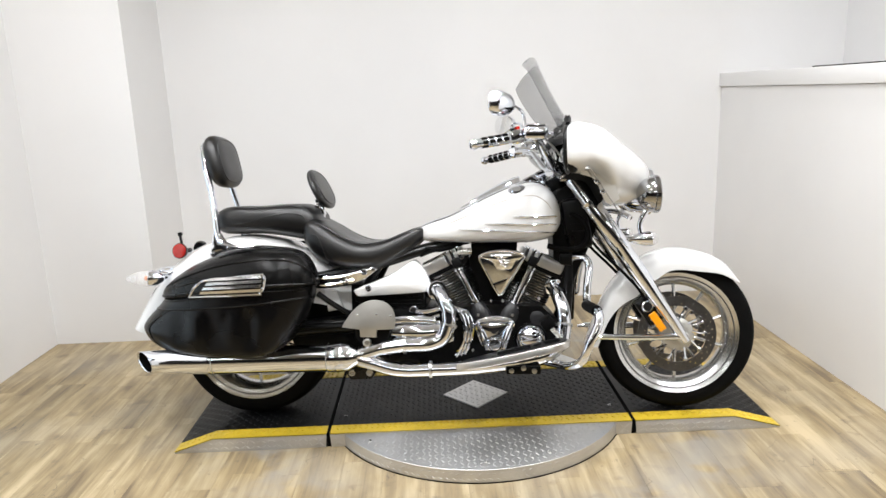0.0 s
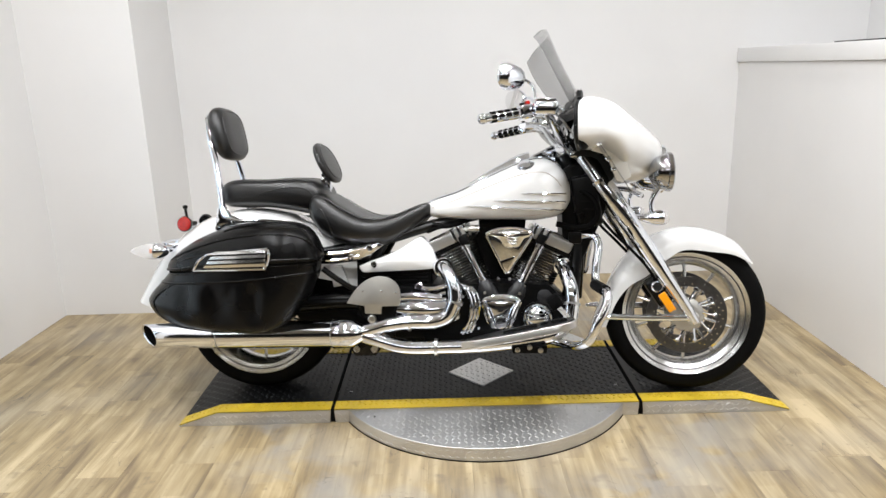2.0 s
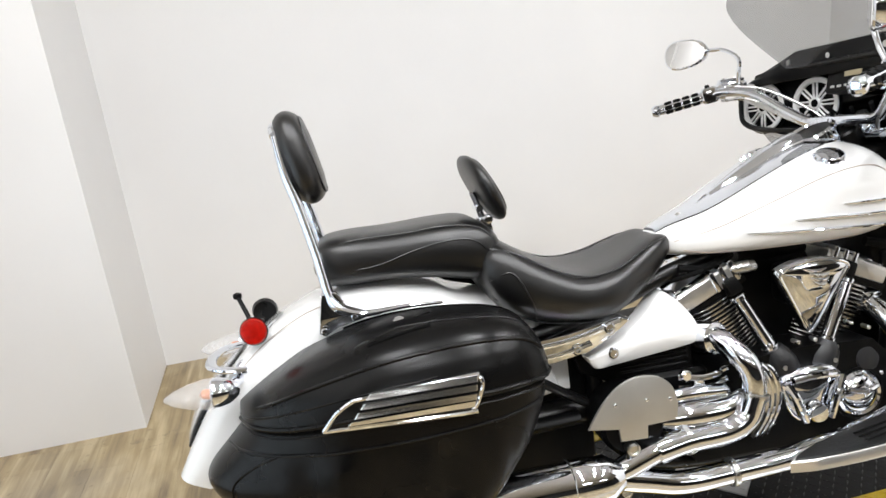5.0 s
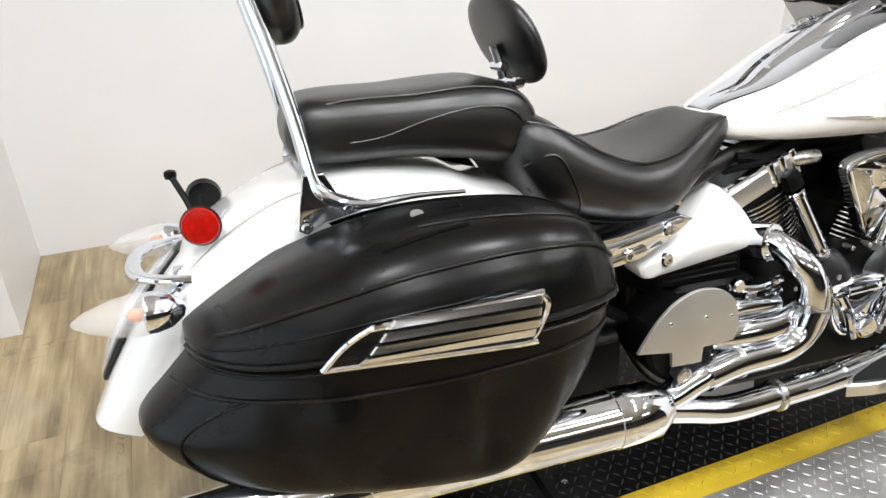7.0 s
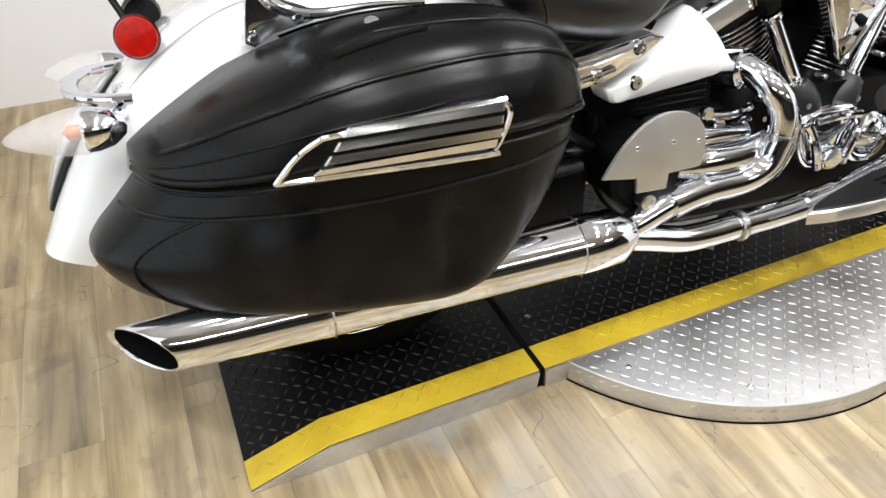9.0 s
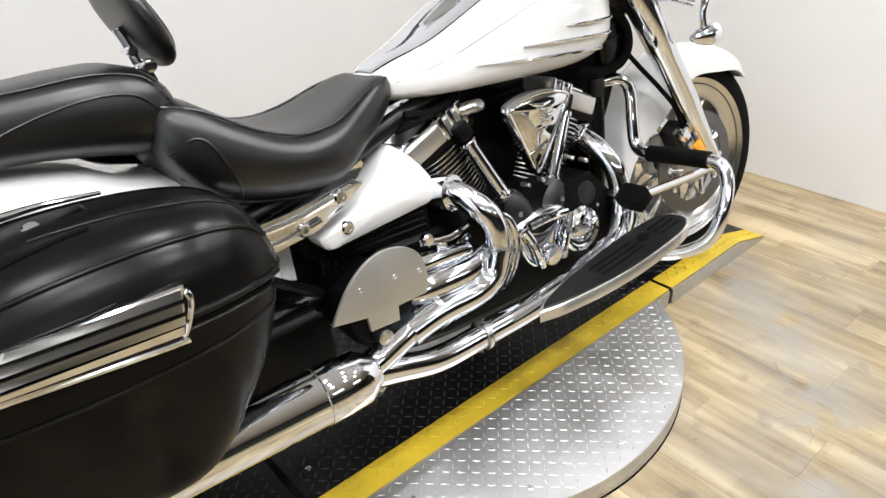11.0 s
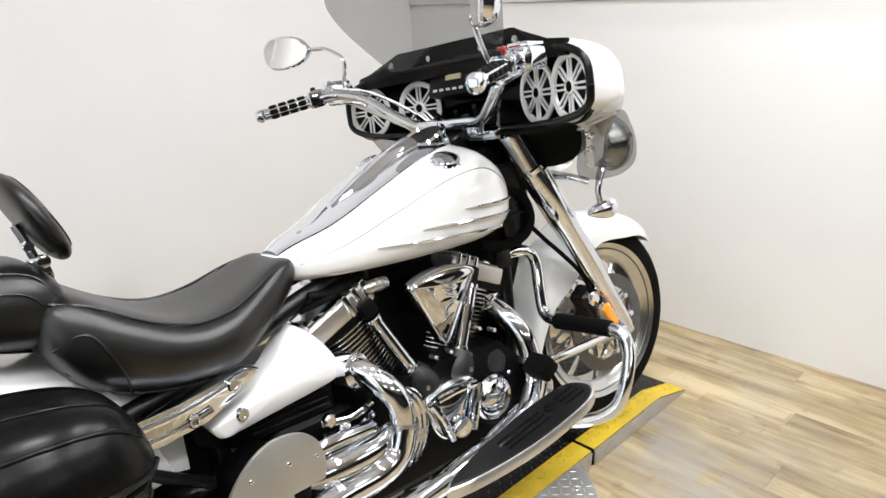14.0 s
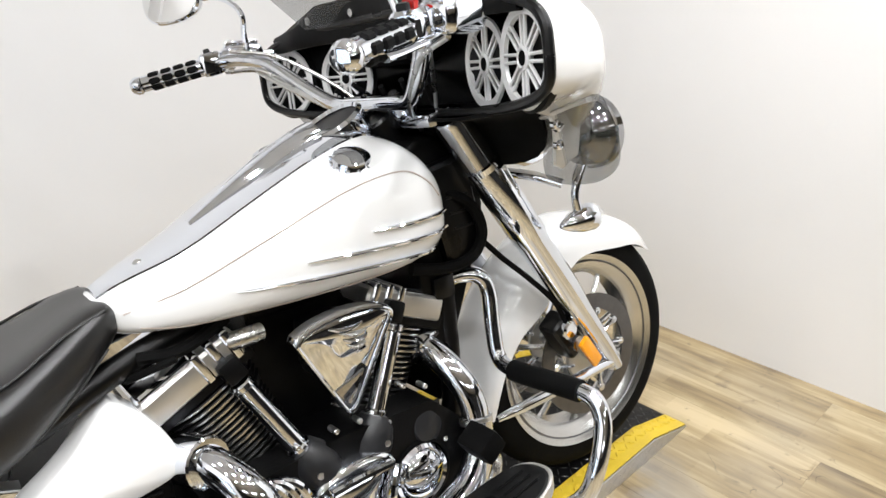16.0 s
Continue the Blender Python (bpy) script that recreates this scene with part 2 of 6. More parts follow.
    track = math_node("MULTIPLY_ADD", off, -4.0, 1.0)
    worn = math_node("MULTIPLY", track, math_node("MULTIPLY_ADD", noise(4.5, 5, 0.5), 7.0, -2.8))
    col = blend(col, math_node("MULTIPLY", worn, 0.75), (0.315, 0.30, 0.275))
    line = math_node("MULTIPLY_ADD", math_node("ABSOLUTE", math_node("SUBTRACT", noise(7.0, 2, 0.8), 0.5)), -170.0, 1.0)
    rare = math_node("MULTIPLY_ADD", noise(5.0, 3), 14.0, -7.7)
    col = blend(col, math_node("MULTIPLY", math_node("MULTIPLY", line, rare), 0.7), (0.07, 0.06, 0.05))
    nt.links.new(col, b.inputs["Base Color"])
    rr = nt.nodes.new("ShaderNodeMapRange")
    rr.inputs["To Min"].default_value, rr.inputs["To Max"].default_value = 0.33, 0.56
    nt.links.new(grains[1].outputs["Fac"], rr.inputs[0])
    nt.links.new(rr.outputs[0], b.inputs["Roughness"])
    bp = nt.nodes.new("ShaderNodeBump")
    bp.inputs["Strength"].default_value, bp.inputs["Distance"].default_value = 0.12, 0.001
    nt.links.new(grains[2].outputs["Fac"], bp.inputs["Height"])
    nt.links.new(bp.outputs[0], b.inputs["Normal"])
    return m


M_FLOOR = floor_material()


# ---- mesh tools ----
def part(name, bm, mat, parent=None, label="", sharp=35):
    """Links a bmesh as one mesh object, smooth but for edges sharper than that angle."""
    me = bpy.data.meshes.new(name)
    bmesh.ops.recalc_face_normals(bm, faces=bm.faces)
    for f in bm.faces:
        f.smooth = True
    bm.to_mesh(me)
    bm.free()
    me.set_sharp_from_angle(angle=radians(sharp))
    me.materials.append(mat)
    ob = new(name, me)
    if parent:
        ob.parent = parent
    return tagged(ob, label=label) if label else ob


def empty(name, m=None):
    ob = new(name)
    ob.empty_display_size = 0.1
    if m is not None:
        ob.matrix_basis = m
    return ob


def add_box(bm, c, s, rot=None, bevel=0.0, segs=2):
    made = bmesh.ops.create_cube(bm, size=1)
    m = Matrix.Translation(c) @ (rot.to_4x4() if rot else Matrix()) @ Matrix.Diagonal((*s, 1))
    bmesh.ops.transform(bm, matrix=m, verts=made["verts"])
    if bevel:
        edges = list({e for v in made["verts"] for e in v.link_edges})
        bmesh.ops.bevel(bm, geom=edges, offset=bevel, segments=segs, affect="EDGES", profile=0.6)
    return bm


def box(c, s, rot=None, bevel=0.0, segs=2):
    return add_box(bmesh.new(), c, s, rot, bevel, segs)


def frame_to(direction, up=(0, 0, 1)):
    """A rotation whose z runs along direction."""
    d = Vector(direction).normalized()
    u = Vector(up)
    if abs(d.dot(u)) > 0.95:
        u = Vector((1, 0, 0))
    x = u.cross(d).normalized()
    return Matrix((x, d.cross(x), d)).transposed()


def add_lathe(bm, profile, base, axis, n=32, close=False):
    """Turns (radius, height) pairs round an axis through base."""
    rot = frame_to(axis)
    base = Vector(base)
    rings = []
    for r, h in profile:
        if r < 1e-6:
            rings.append([bm.verts.new(base + rot @ Vector((0, 0, h)))])
        else:
            rings.append([bm.verts.new(base + rot @ Vector((r * math.cos(2 * math.pi * k / n), r * math.sin(2 * math.pi * k / n), h))) for k in range(n)])
    pairs = list(zip(rings, rings[1:])) + ([(rings[-1], rings[0])] if close else [])
    for a, b in pairs:
        for k in range(n):
            k2 = (k + 1) % n
            f = [a[k % len(a)], a[k2 % len(a)], b[k2 % len(b)], b[k % len(b)]]
            f = list(dict.fromkeys(f))
            if len(f) > 2:
                bm.faces.new(f)
    return bm


def lathe(profile, base, axis, n=32, close=False):
    return add_lathe(bmesh.new(), profile, base, axis, n, close)


def cyl(base, tip, r, n=20, bevel=0.0, bm=None):
    d = Vector(tip) - Vector(base)
    h = d.length
    e = min(bevel, r * 0.6, h * 0.4)
    prof = [(0, 0), (r - e, 0), (r, e), (r, h - e), (r - e, h), (0, h)] if e else [(0, 0), (r, 0), (r, h), (0, h)]
    return add_lathe(bm or bmesh.new(), prof, base, d, n)


def spline(points, per=8):
    """Catmull-Rom through the points."""
    p = [Vector(q) for q in points]
    p = [p[0] * 2 - p[1], *p, p[-1] * 2 - p[-2]]
    out = []
    for i in range(1, len(p) - 2):
        for k in range(per):
            t = k / per
            a, b, c, d = p[i - 1], p[i], p[i + 1], p[i + 2]
            out.append(0.5 * ((2 * b) + (c - a) * t + (2 * a - 5 * b + 4 * c - d) * t * t + (3 * b - a - 3 * c + d) * t ** 3))
    return out + [p[-2]]


def add_tube(bm, points, r, n=14, per=6, flat=1.0, caps=True):
    """A round bar along a smooth path; r is one radius or one for each point; flat squeezes it sideways."""
    radii = r if isinstance(r, (list, tuple)) else [r] * len(points)
    path = spline(points, per)
    rad = [v.x for v in spline([(q, 0, 0) for q in radii], per)]
    t0 = (path[1] - path[0]).normalized()
    x = frame_to(t0).col[0].copy()
    rings = []
    for i, q in enumerate(path):
        t = (path[min(i + 1, len(path) - 1)] - path[max(i - 1, 0)]).normalized()
        x = (x - t * x.dot(t)).normalized()
        y = t.cross(x)
        rings.append([bm.verts.new(q + rad[i] * (x * math.cos(2 * math.pi * k / n) + y * math.sin(2 * math.pi * k / n) * flat)) for k in range(n)])
    for a, b in zip(rings, rings[1:]):
        for k in range(n):
            bm.faces.new((a[k], a[(k + 1) % n], b[(k + 1) % n], b[k]))
    if caps:
        bm.faces.new(rings[0][::-1])
        bm.faces.new(rings[-1])
    return bm


def tube(points, r, n=14, per=6, flat=1.0, caps=True):
    return add_tube(bmesh.new(), points, r, n, per, flat, caps)


def loft(rings, caps=True, closed=True):
    bm = bmesh.new()
    vs = [[bm.verts.new(p) for p in ring] for ring in rings]
    n = len(vs[0])
    for a, b in zip(vs, vs[1:]):
        for k in range(n if closed else n - 1):
            bm.faces.new((a[k], a[(k + 1) % n], b[(k + 1) % n], b[k]))
    if caps and closed:
        bm.faces.new(vs[0][::-1])
        bm.faces.new(vs[-1])
    return bm


def lerp_table(table, u):
    """Smooth value at u from rows (u, value, ...)."""
    if u <= table[0][0]:
        return table[0][1:]
    for i in range(len(table) - 1):
        a, b = table[i], table[i + 1]
        if u <= b[0]:
            t = (u - a[0]) / (b[0] - a[0])
            p, q = table[max(i - 1, 0)], table[min(i + 2, len(table) - 1)]
            out = []
            for k in range(1, len(a)):
                h = b[0] - a[0]
                m0 = (b[k] - p[k]) / (b[0] - p[0]) * h
                m1 = (q[k] - a[k]) / (q[0] - a[0]) * h
                out.append((2 * t ** 3 - 3 * t * t + 1) * a[k] + (t ** 3 - 2 * t * t + t) * m0 + (3 * t * t - 2 * t ** 3) * b[k] + (t ** 3 - t * t) * m1)
            return tuple(out)
    return table[-1][1:]


def sgn_pow(x, p):
    return math.copysign(abs(x) ** p, x)


def plate(outline, v, thick, bevel=0.004, smooth=0, dome=0.0):
    """A plate cut to an outline in the u-w plane, its outer face at v, the body behind it; edges rounded."""
    pts = [(p[0], p[1]) for p in outline]
    if smooth:
        loop = pts[-1:] + pts + pts[:2]
        out = []
        for i in range(1, len(loop) - 2):
            a, b, c, d = [Vector((*loop[j], 0)) for j in (i - 1, i, i + 1, i + 2)]
            for k in range(smooth):
                t = k / smooth
                q = 0.5 * ((2 * b) + (c - a) * t + (2 * a - 5 * b + 4 * c - d) * t * t + (3 * b - a - 3 * c + d) * t ** 3)
                out.append((q.x, q.y))
        pts = out
    cu = sum(p[0] for p in pts) / len(pts)
    cw = sum(p[1] for p in pts) / len(pts)
    size = max(max(p[0] for p in pts) - min(p[0] for p in pts), max(p[1] for p in pts) - min(p[1] for p in pts)) / 2
    side = 1 if thick > 0 else -1

    def ring(shrink, depth):
        k = 1 - shrink / size
        return [(cu + (p[0] - cu) * k, v + depth * side, cw + (p[1] - cw) * k) for p in pts]

    rings = [ring(0, abs(thick)), ring(0, bevel + dome)]
    for s in (0.3, 0.7, 1.0):
        rings.append(ring(bevel * (1 - math.cos(s * math.pi / 2)), bevel * (1 - math.sin(s * math.pi / 2)) + dome))
    if dome:
        for s in (0.25, 0.5, 0.75, 0.9):
            rings.append(ring(bevel + (size - bevel) * s, dome * (1 - s) ** 2))
    return loft(rings)


def mirrored(ob, name=None):
    """The same part on the other side of the machine (v to -v), with its own mesh."""
    me = ob.data.copy()
    me.transform(Matrix.Diagonal((1, -1, 1, 1)))
    me.flip_normals()
    twin = new(name or ob.name.split(".")[0], me)
    twin.parent = ob.parent
    if "label" in ob:
        twin["label"] = ob["label"]
    for ch in ob.children:
        sub = mirrored(ch)
        sub.parent = twin
    return twin


# ---- room ----
X0, X1, Y0, Y1 = -1.75, 2.265, -1.45, 1.875
HX0, HX1, HY = -4.5, 5.5, -7.5


def wall(name, lo, hi, label, mat=None):
    c = [(a + b) / 2 for a, b in zip(lo, hi)]
    s = [b - a for a, b in zip(lo, hi)]
    return tagged(part(name, box(c, s), mat or M_WALL), label=label, category="wall", kind="structure")


wall("wall_north", (X0 - 0.15, Y1, -0.02), (X1 + 0.15, Y1 + 0.15, CEILING), "white painted back wall behind the motorcycle")
wall("wall_pillar", (X0, 1.337, 0.0), (-1.147, Y1, CEILING), "white painted boxed-out corner of the back wall")
wall("wall_west", (X0 - 0.15, Y0, -0.02), (X0, Y1, CEILING), "white painted side wall with a framed mesh panel")
wall("wall_east", (X1, Y0, -0.02), (X1 + 0.16, Y1, 1.31), "white half-height wall with a ledge on top")
wall("wall_east_upper", (X1 + 0.75, Y0, 1.2), (X1 + 0.9, Y1 + 0.15, CEILING), "pale wall set back above the half-height wall")
wall("wall_north_return", (X1 + 0.15, Y1, 1.2), (X1 + 0.75, Y1 + 0.15, CEILING), "white wall beyond the half-height wall")
wall("shelf_east", (X1 + 0.16, Y0, 1.2), (X1 + 0.75, Y1, 1.37), "white top behind the half-height wall")
wall("wall_hall_west", (HX0 - 0.15, HY, -0.02), (HX0, Y0, CEILING), "grey wall of the showroom hall", M_HALL)
wall("wall_hall_east", (HX1, HY, -0.02), (HX1 + 0.15, Y0, CEILING), "grey wall of the showroom hall", M_HALL)
wall("wall_hall_south", (HX0 - 0.15, HY - 0.15, -0.02), (HX1 + 0.15, HY, CEILING), "grey wall at the far end of the showroom hall", M_HALL)
wall("wall_hall_north_west", (HX0 - 0.15, Y0, -0.02), (X0 - 0.15, Y0 + 0.15, CEILING), "grey wall beside the white bay", M_HALL)
wall("wall_hall_north_east", (X1 + 0.9, Y0, -0.02), (HX1 + 0.15, Y0 + 0.15, CEILING), "grey wall beside the white bay", M_HALL)
wall("wall_east_end", (X1 + 0.16, Y0 - 0.0, -0.02), (X1 + 0.9, Y0 + 0.15, 1.2), "white end of the half-height wall")
tagged(part("trim_ledge", box((X1 + 0.07, (Y0 + Y1) / 2, 1.352), (0.176, Y1 - Y0 - 0.004, 0.08), bevel=0.006), M_WALL),
       label="white painted wooden cap on the half-height wall", category="trim", kind="structure")
tagged(part("trim_strip", box((X1 + 0.12, -0.1, 1.397), (0.03, 2.3, 0.010), bevel=0.003), M_BLACK),
       label="thin black strip lying along the ledge", category="trim", kind="structure")
tagged(part("ceiling", box(((HX0 + HX1) / 2, (HY + Y1) / 2, CEILING + 0.05), (HX1 - HX0 + 0.3, Y1 - HY + 0.3, 0.1)), M_CEIL),
       label="plain pale painted ceiling", category="ceiling", kind="structure")

floor = tagged(part("floor", box(((HX0 + HX1) / 2, (HY + Y1) / 2, -0.03), (HX1 - HX0 + 0.3, Y1 - HY + 0.3, 0.05)), M_FLOOR),
               label="wood-look vinyl plank floor in light brown", category="floor", kind="structure")

# ceiling lamps
lamp_first = None
for lx, ly in LAMPS:
    if lamp_first is None:
        lamp_first = empty("ceiling_lamp", pose(lx, ly, CEILING))
        part("housing", lathe([(0, -0.001), (0.085, -0.001), (0.085, -0.05), (0.068, -0.068), (0.064, -0.06), (0, -0.06)], (0, 0, 0), (0, 0, 1), 32), M_CEIL, lamp_first)
        part("diffuser", lathe([(0, -0.064), (0.063, -0.064)], (0, 0, 0), (0, 0, 1), 32), M_LED, lamp_first)
        tagged(lamp_first, label="round white LED ceiling lamp, switched on", category="lamp", group="ceiling lamps")
    else:
        copy_thing(lamp_first, pose(lx, ly, CEILING))

# unseen panels added under the hall ceiling, to fill and to reflect in chrome
for k, lx in enumerate((-2.2, 0.4, 3.0)):
    hp = empty("ceiling_panel", pose(lx, -4.2, CEILING))
    part("frame", box((0, 0, -0.012), (1.26, 0.66, 0.022), None, 0.004), M_CEIL, hp)
    part("diffuser", box((0, 0, -0.025), (1.2, 0.6, 0.004)), M_FILL, hp)
    tagged(hp, label="unseen glowing panel added as fill light for the bay", category="lamp", group="ceiling panels")

# framed mesh panel on the side wall
panel = empty("framed_panel", pose(X0, 0, 0))
PY0, PY1, PZ0, PZ1 = -0.95, 0.605, 0.075, 1.378
FW = 0.085
part("backing", box((0.012, (PY0 + PY1) / 2, (PZ0 + PZ1) / 2), (0.02, PY1 - PY0 - 0.06, PZ1 - PZ0 - 0.06)), M_PANEL, panel, "glowing blue-white backing in place of daylight")
for nm, c, s in (("frame_rail", ((PY0 + PY1) / 2, PZ0 + FW / 2), (PY1 - PY0, FW)), ("frame_rail", ((PY0 + PY1) / 2, PZ1 - FW / 2), (PY1 - PY0, FW)),
                 ("frame_stile", (PY0 + FW / 2, (PZ0 + PZ1) / 2), (FW, PZ1 - PZ0 - 2 * FW)), ("frame_stile", (PY1 - FW / 2, (PZ0 + PZ1) / 2), (FW, PZ1 - PZ0 - 2 * FW))):
    part(nm, box((0.03, *c), (0.058, *s), bevel=0.006), M_FRAME, panel, "black-stained wood")
bm = bmesh.new()
step = 0.030
ya, yb, za, zb = PY0 + FW, PY1 - FW, PZ0 + FW, PZ1 - FW
for slope in (0.52, -0.52):
    c0 = za - max(slope * ya, slope * yb)
    c1 = zb - min(slope * ya, slope * yb)
    c = c0
    while c < c1:
        pts = []
        y_lo, y_hi = sorted(((za - c) / slope, (zb - c) / slope))
        y_lo, y_hi = max(y_lo, ya), min(y_hi, yb)
        if y_hi - y_lo > 0.01:
            cyl((0.032, y_lo, slope * y_lo + c), (0.032, y_hi, slope * y_hi + c), 0.0024, 5, bm=bm)
        c += step
part("wire_mesh", bm, M_WIRE, panel, "grey expanded wire mesh")
tagged(panel, label="black wooden frame with wire mesh over a bright panel", category="framed panel")

# ---- motorcycle lift ----
TOP, DEPTH = 0.054, 0.62
lift = empty("motorcycle_lift", pose(0, 0, 0))


def prism(outline, y0, y1, bm=None):
    """A solid with an outline in x-z, from y0 to y1."""
    bm = bm or bmesh.new()
    a = [bm.verts.new((x, y0, z)) for x, z in outline]
    b = [bm.verts.new((x, y1, z)) for x, z in outline]
    n = len(a)
    for k in range(n):
        bm.faces.new((a[k], a[(k + 1) % n], b[(k + 1) % n], b[k]))
    bm.faces.new(a[::-1])
    bm.faces.new(b)
    return bm


def surface_z(x):
    """Height of the lift's top at x: flat, with a ramp at each end."""
    if x < -0.45:
        return 0.004 + (TOP - 0.004) * (x + 0.603) / 0.153
    if x > 1.60:
        return 0.004 + (TOP - 0.004) * (1.782 - x) / 0.182
    return TOP


GAP = 0.007
DECKS = [[-0.603, -0.45, -GAP], [GAP, 1.20 - GAP], [1.20 + GAP, 1.60, 1.782]]
STRIP = 0.072
for xs in DECKS:
    top = [(x, surface_z(x)) for x in xs]
    deck = part("deck", prism([(xs[0], 0)] + top + [(xs[-1], 0)], 0.003, DEPTH - 0.003), M_PLATE, lift, "black diamond-tread deck plate")
    for y0, y1 in ((0.0, STRIP), (DEPTH - STRIP, DEPTH)):
        part("edge_strip", prism([(x, z - 0.002) for x, z in top] + [(x, z + 0.0025) for x, z in top[::-1]], y0 + 0.003, y1 - 0.003), M_YELLOW, lift, "yellow painted edge")
    for y0, y1 in ((-0.002, 0.0045), (DEPTH - 0.0045, DEPTH + 0.002)):
        part("side_skirt", prism([(xs[0] + 0.004, 0.001)] + [(x, z - 0.002) for x, z in top] + [(xs[-1] - 0.004, 0.001)], y0, y1), M_ALU, lift, "bare aluminium tread plate")
CX, CY, CR = 0.597, 0.31, 0.617
for x in (0.0, 1.20):
    part("deck_joint", box((x, DEPTH / 2, TOP / 2 + 0.001), (2 * GAP - 0.001, DEPTH - 0.01, TOP - 0.006 + 0.0085)), M_GAP, lift, "dark gap between the deck plates")
part("turntable", lathe([(0, 0.002), (CR, 0.002), (CR, TOP - 0.0025), (CR - 0.0015, TOP - 0.001), (0, TOP - 0.001)], (CX, CY, 0), (0, 0, 1), 128), M_ALU, lift, "round bare aluminium tread plate")
# contact shade along the floor, put in as a thin dark ring
part("base_gap", lathe([(CR - 0.004, 0.0005), (CR + 0.0025, 0.0005), (CR + 0.0015, 0.0035), (CR - 0.004, 0.0035)], (CX, CY, 0), (0, 0, 1), 128), M_GAP, lift, "dark ring drawn for the contact shade at the turntable's foot")
for k in range(7):
    a = math.pi * (1.09 + 0.82 * k / 6)
    part("screw", lathe([(0.007, -0.001), (0.007, 0.001), (0.004, 0.0025), (0, 0.0015)], (CX + (CR - 0.05) * math.cos(a), CY + (CR - 0.05) * math.sin(a), TOP - 0.001), (0, 0, 1), 10), M_STEEL, lift)
d = 0.14
bm = bmesh.new()
low = [bm.verts.new((CX + x, CY + y, TOP)) for x, y in ((-d, 0), (0, -d), (d, 0), (0, d))]
high = [bm.verts.new((CX + x * 0.99, CY + y * 0.99, TOP + 0.004)) for x, y in ((-d, 0), (0, -d), (d, 0), (0, d))]
for k in range(4):
    bm.faces.new((low[k], low[(k + 1) % 4], high[(k + 1) % 4], high[k]))
bm.faces.new(high)
part("diamond_plate", bm, M_ALU, lift, "bare metal diamond inlay")


def tread(bm, x, y, z, tilt, ang, l=0.0108, w=0.0028, h=0.0019):
    ca, sa = math.cos(ang), math.sin(ang)
    def put(a, b, c):
        px, py = a * ca - b * sa, a * sa + b * ca
        return bm.verts.new((x + px, y + py, z + c + px * tilt))
    e = [put(-l, 0, 0), put(0, -w, 0), put(l, 0, 0), put(0, w, 0)]
    t = [put(-l * 0.55, 0, h), put(l * 0.55, 0, h)]
    for f in ((e[0], e[1], t[0]), (e[1], t[1], t[0]), (e[1], e[2], t[1]), (e[2], e[3], t[1]), (e[3], t[0], t[1]), (e[3], e[0], t[0])):
        bm.faces.new(f)


def tread_field(kind):
    bm = bmesh.new()
    p = 0.0228
    for i in range(-40, 110):
        for j in range(-20, 48):
            x, y = i * p + 0.01, j * p + 0.012
            ang = math.pi / 4 if (i + j) % 2 else -math.pi / 4
            on_deck = any(xs[0] + 0.012 < x < xs[-1] - 0.012 for xs in DECKS) and 0.012 < y < DEPTH - 0.012
            strip = y < STRIP or y > DEPTH - STRIP
            in_disc = math.hypot(x - CX, y - CY) < CR - 0.010 and not -0.006 < y < DEPTH + 0.006
            in_dia = abs(x - CX) + abs(y - CY) < d + 0.012
            tilt = 0.0
            if x < -0.45:
                tilt = (TOP - 0.004) / 0.153
            elif x > 1.60:
                tilt = -(TOP - 0.004) / 0.182
            if kind == "deck" and on_deck and not strip and not in_dia:
                tread(bm, x, y, surface_z(x), tilt, ang)
            if kind == "strip" and on_deck and strip:
                tread(bm, x, y, surface_z(x) + 0.0025, tilt, ang, 0.0108, 0.0027, 0.0032)
            if kind == "inlay" and abs(x - CX) + abs(y - CY) < d - 0.014:
                tread(bm, x, y, TOP + 0.004, 0, ang)
            if kind == "disc" and in_disc:
                tread(bm, x, y, TOP - 0.001, 0, ang, 0.0098, 0.0020, 0.0015)
    if kind == "disc":
        for i in range(300):
            a = 2 * math.pi * i / 300
            x, y = CX + CR * math.cos(a), CY + CR * math.sin(a)
            if -0.01 < y < DEPTH + 0.01:
                continue
            z = 0.015 + 0.022 * (i % 2)
            s = 0.6 if i % 2 else -0.6
            tx, ty = -math.sin(a), math.cos(a)
            nx, ny = math.cos(a), math.sin(a)
            v = [bm.verts.new((x + tx * q + nx * o, y + ty * q + ny * o, z + r)) for q, r, o in
                 ((-0.009, -0.007 * s, 0), (0.001, -0.003, 0), (0.009, 0.007 * s, 0), (-0.001, 0.003, 0), (0, 0, 0.002))]
            for k in range(4):
                bm.faces.new((v[k], v[(k + 1) % 4], v[4]))
    if kind == "skirt":
        for xs in DECKS:
            n = int((xs[-1] - xs[0]) / 0.02)
            for i in range(1, n):
                x = xs[0] + i * (xs[-1] - xs[0]) / n
                for row in (0.014, 0.036):
                    if row + 0.012 > surface_z(x) or (CX - 0.54 < x < CX + 0.54):
                        continue
                    s = 1 if (i + (row > 0.03)) % 2 else -1
                    v = [bm.verts.new((x + q, -0.002 + o, row + r)) for q, r, o in
                         ((-0.009, -0.007 * s, 0), (0.002, -0.002 * s, 0), (0.009, 0.007 * s, 0), (-0.002, 0.002 * s, 0), (0, 0, -0.002))]
                    for k in range(4):
                        bm.faces.new((v[k], v[(k + 1) % 4], v[4]))
    return bm


for kind, mat in (("deck", M_TREAD), ("strip", M_YELLOW), ("disc", M_ALU), ("inlay", M_ALU), ("skirt", M_ALU)):
    tagged(part("tread", tread_field(kind), mat, lift, sharp=20), kind="stuff")
tagged(lift, label="low black tread-plate motorcycle lift with yellow edges and aluminium turntable", category="lift")

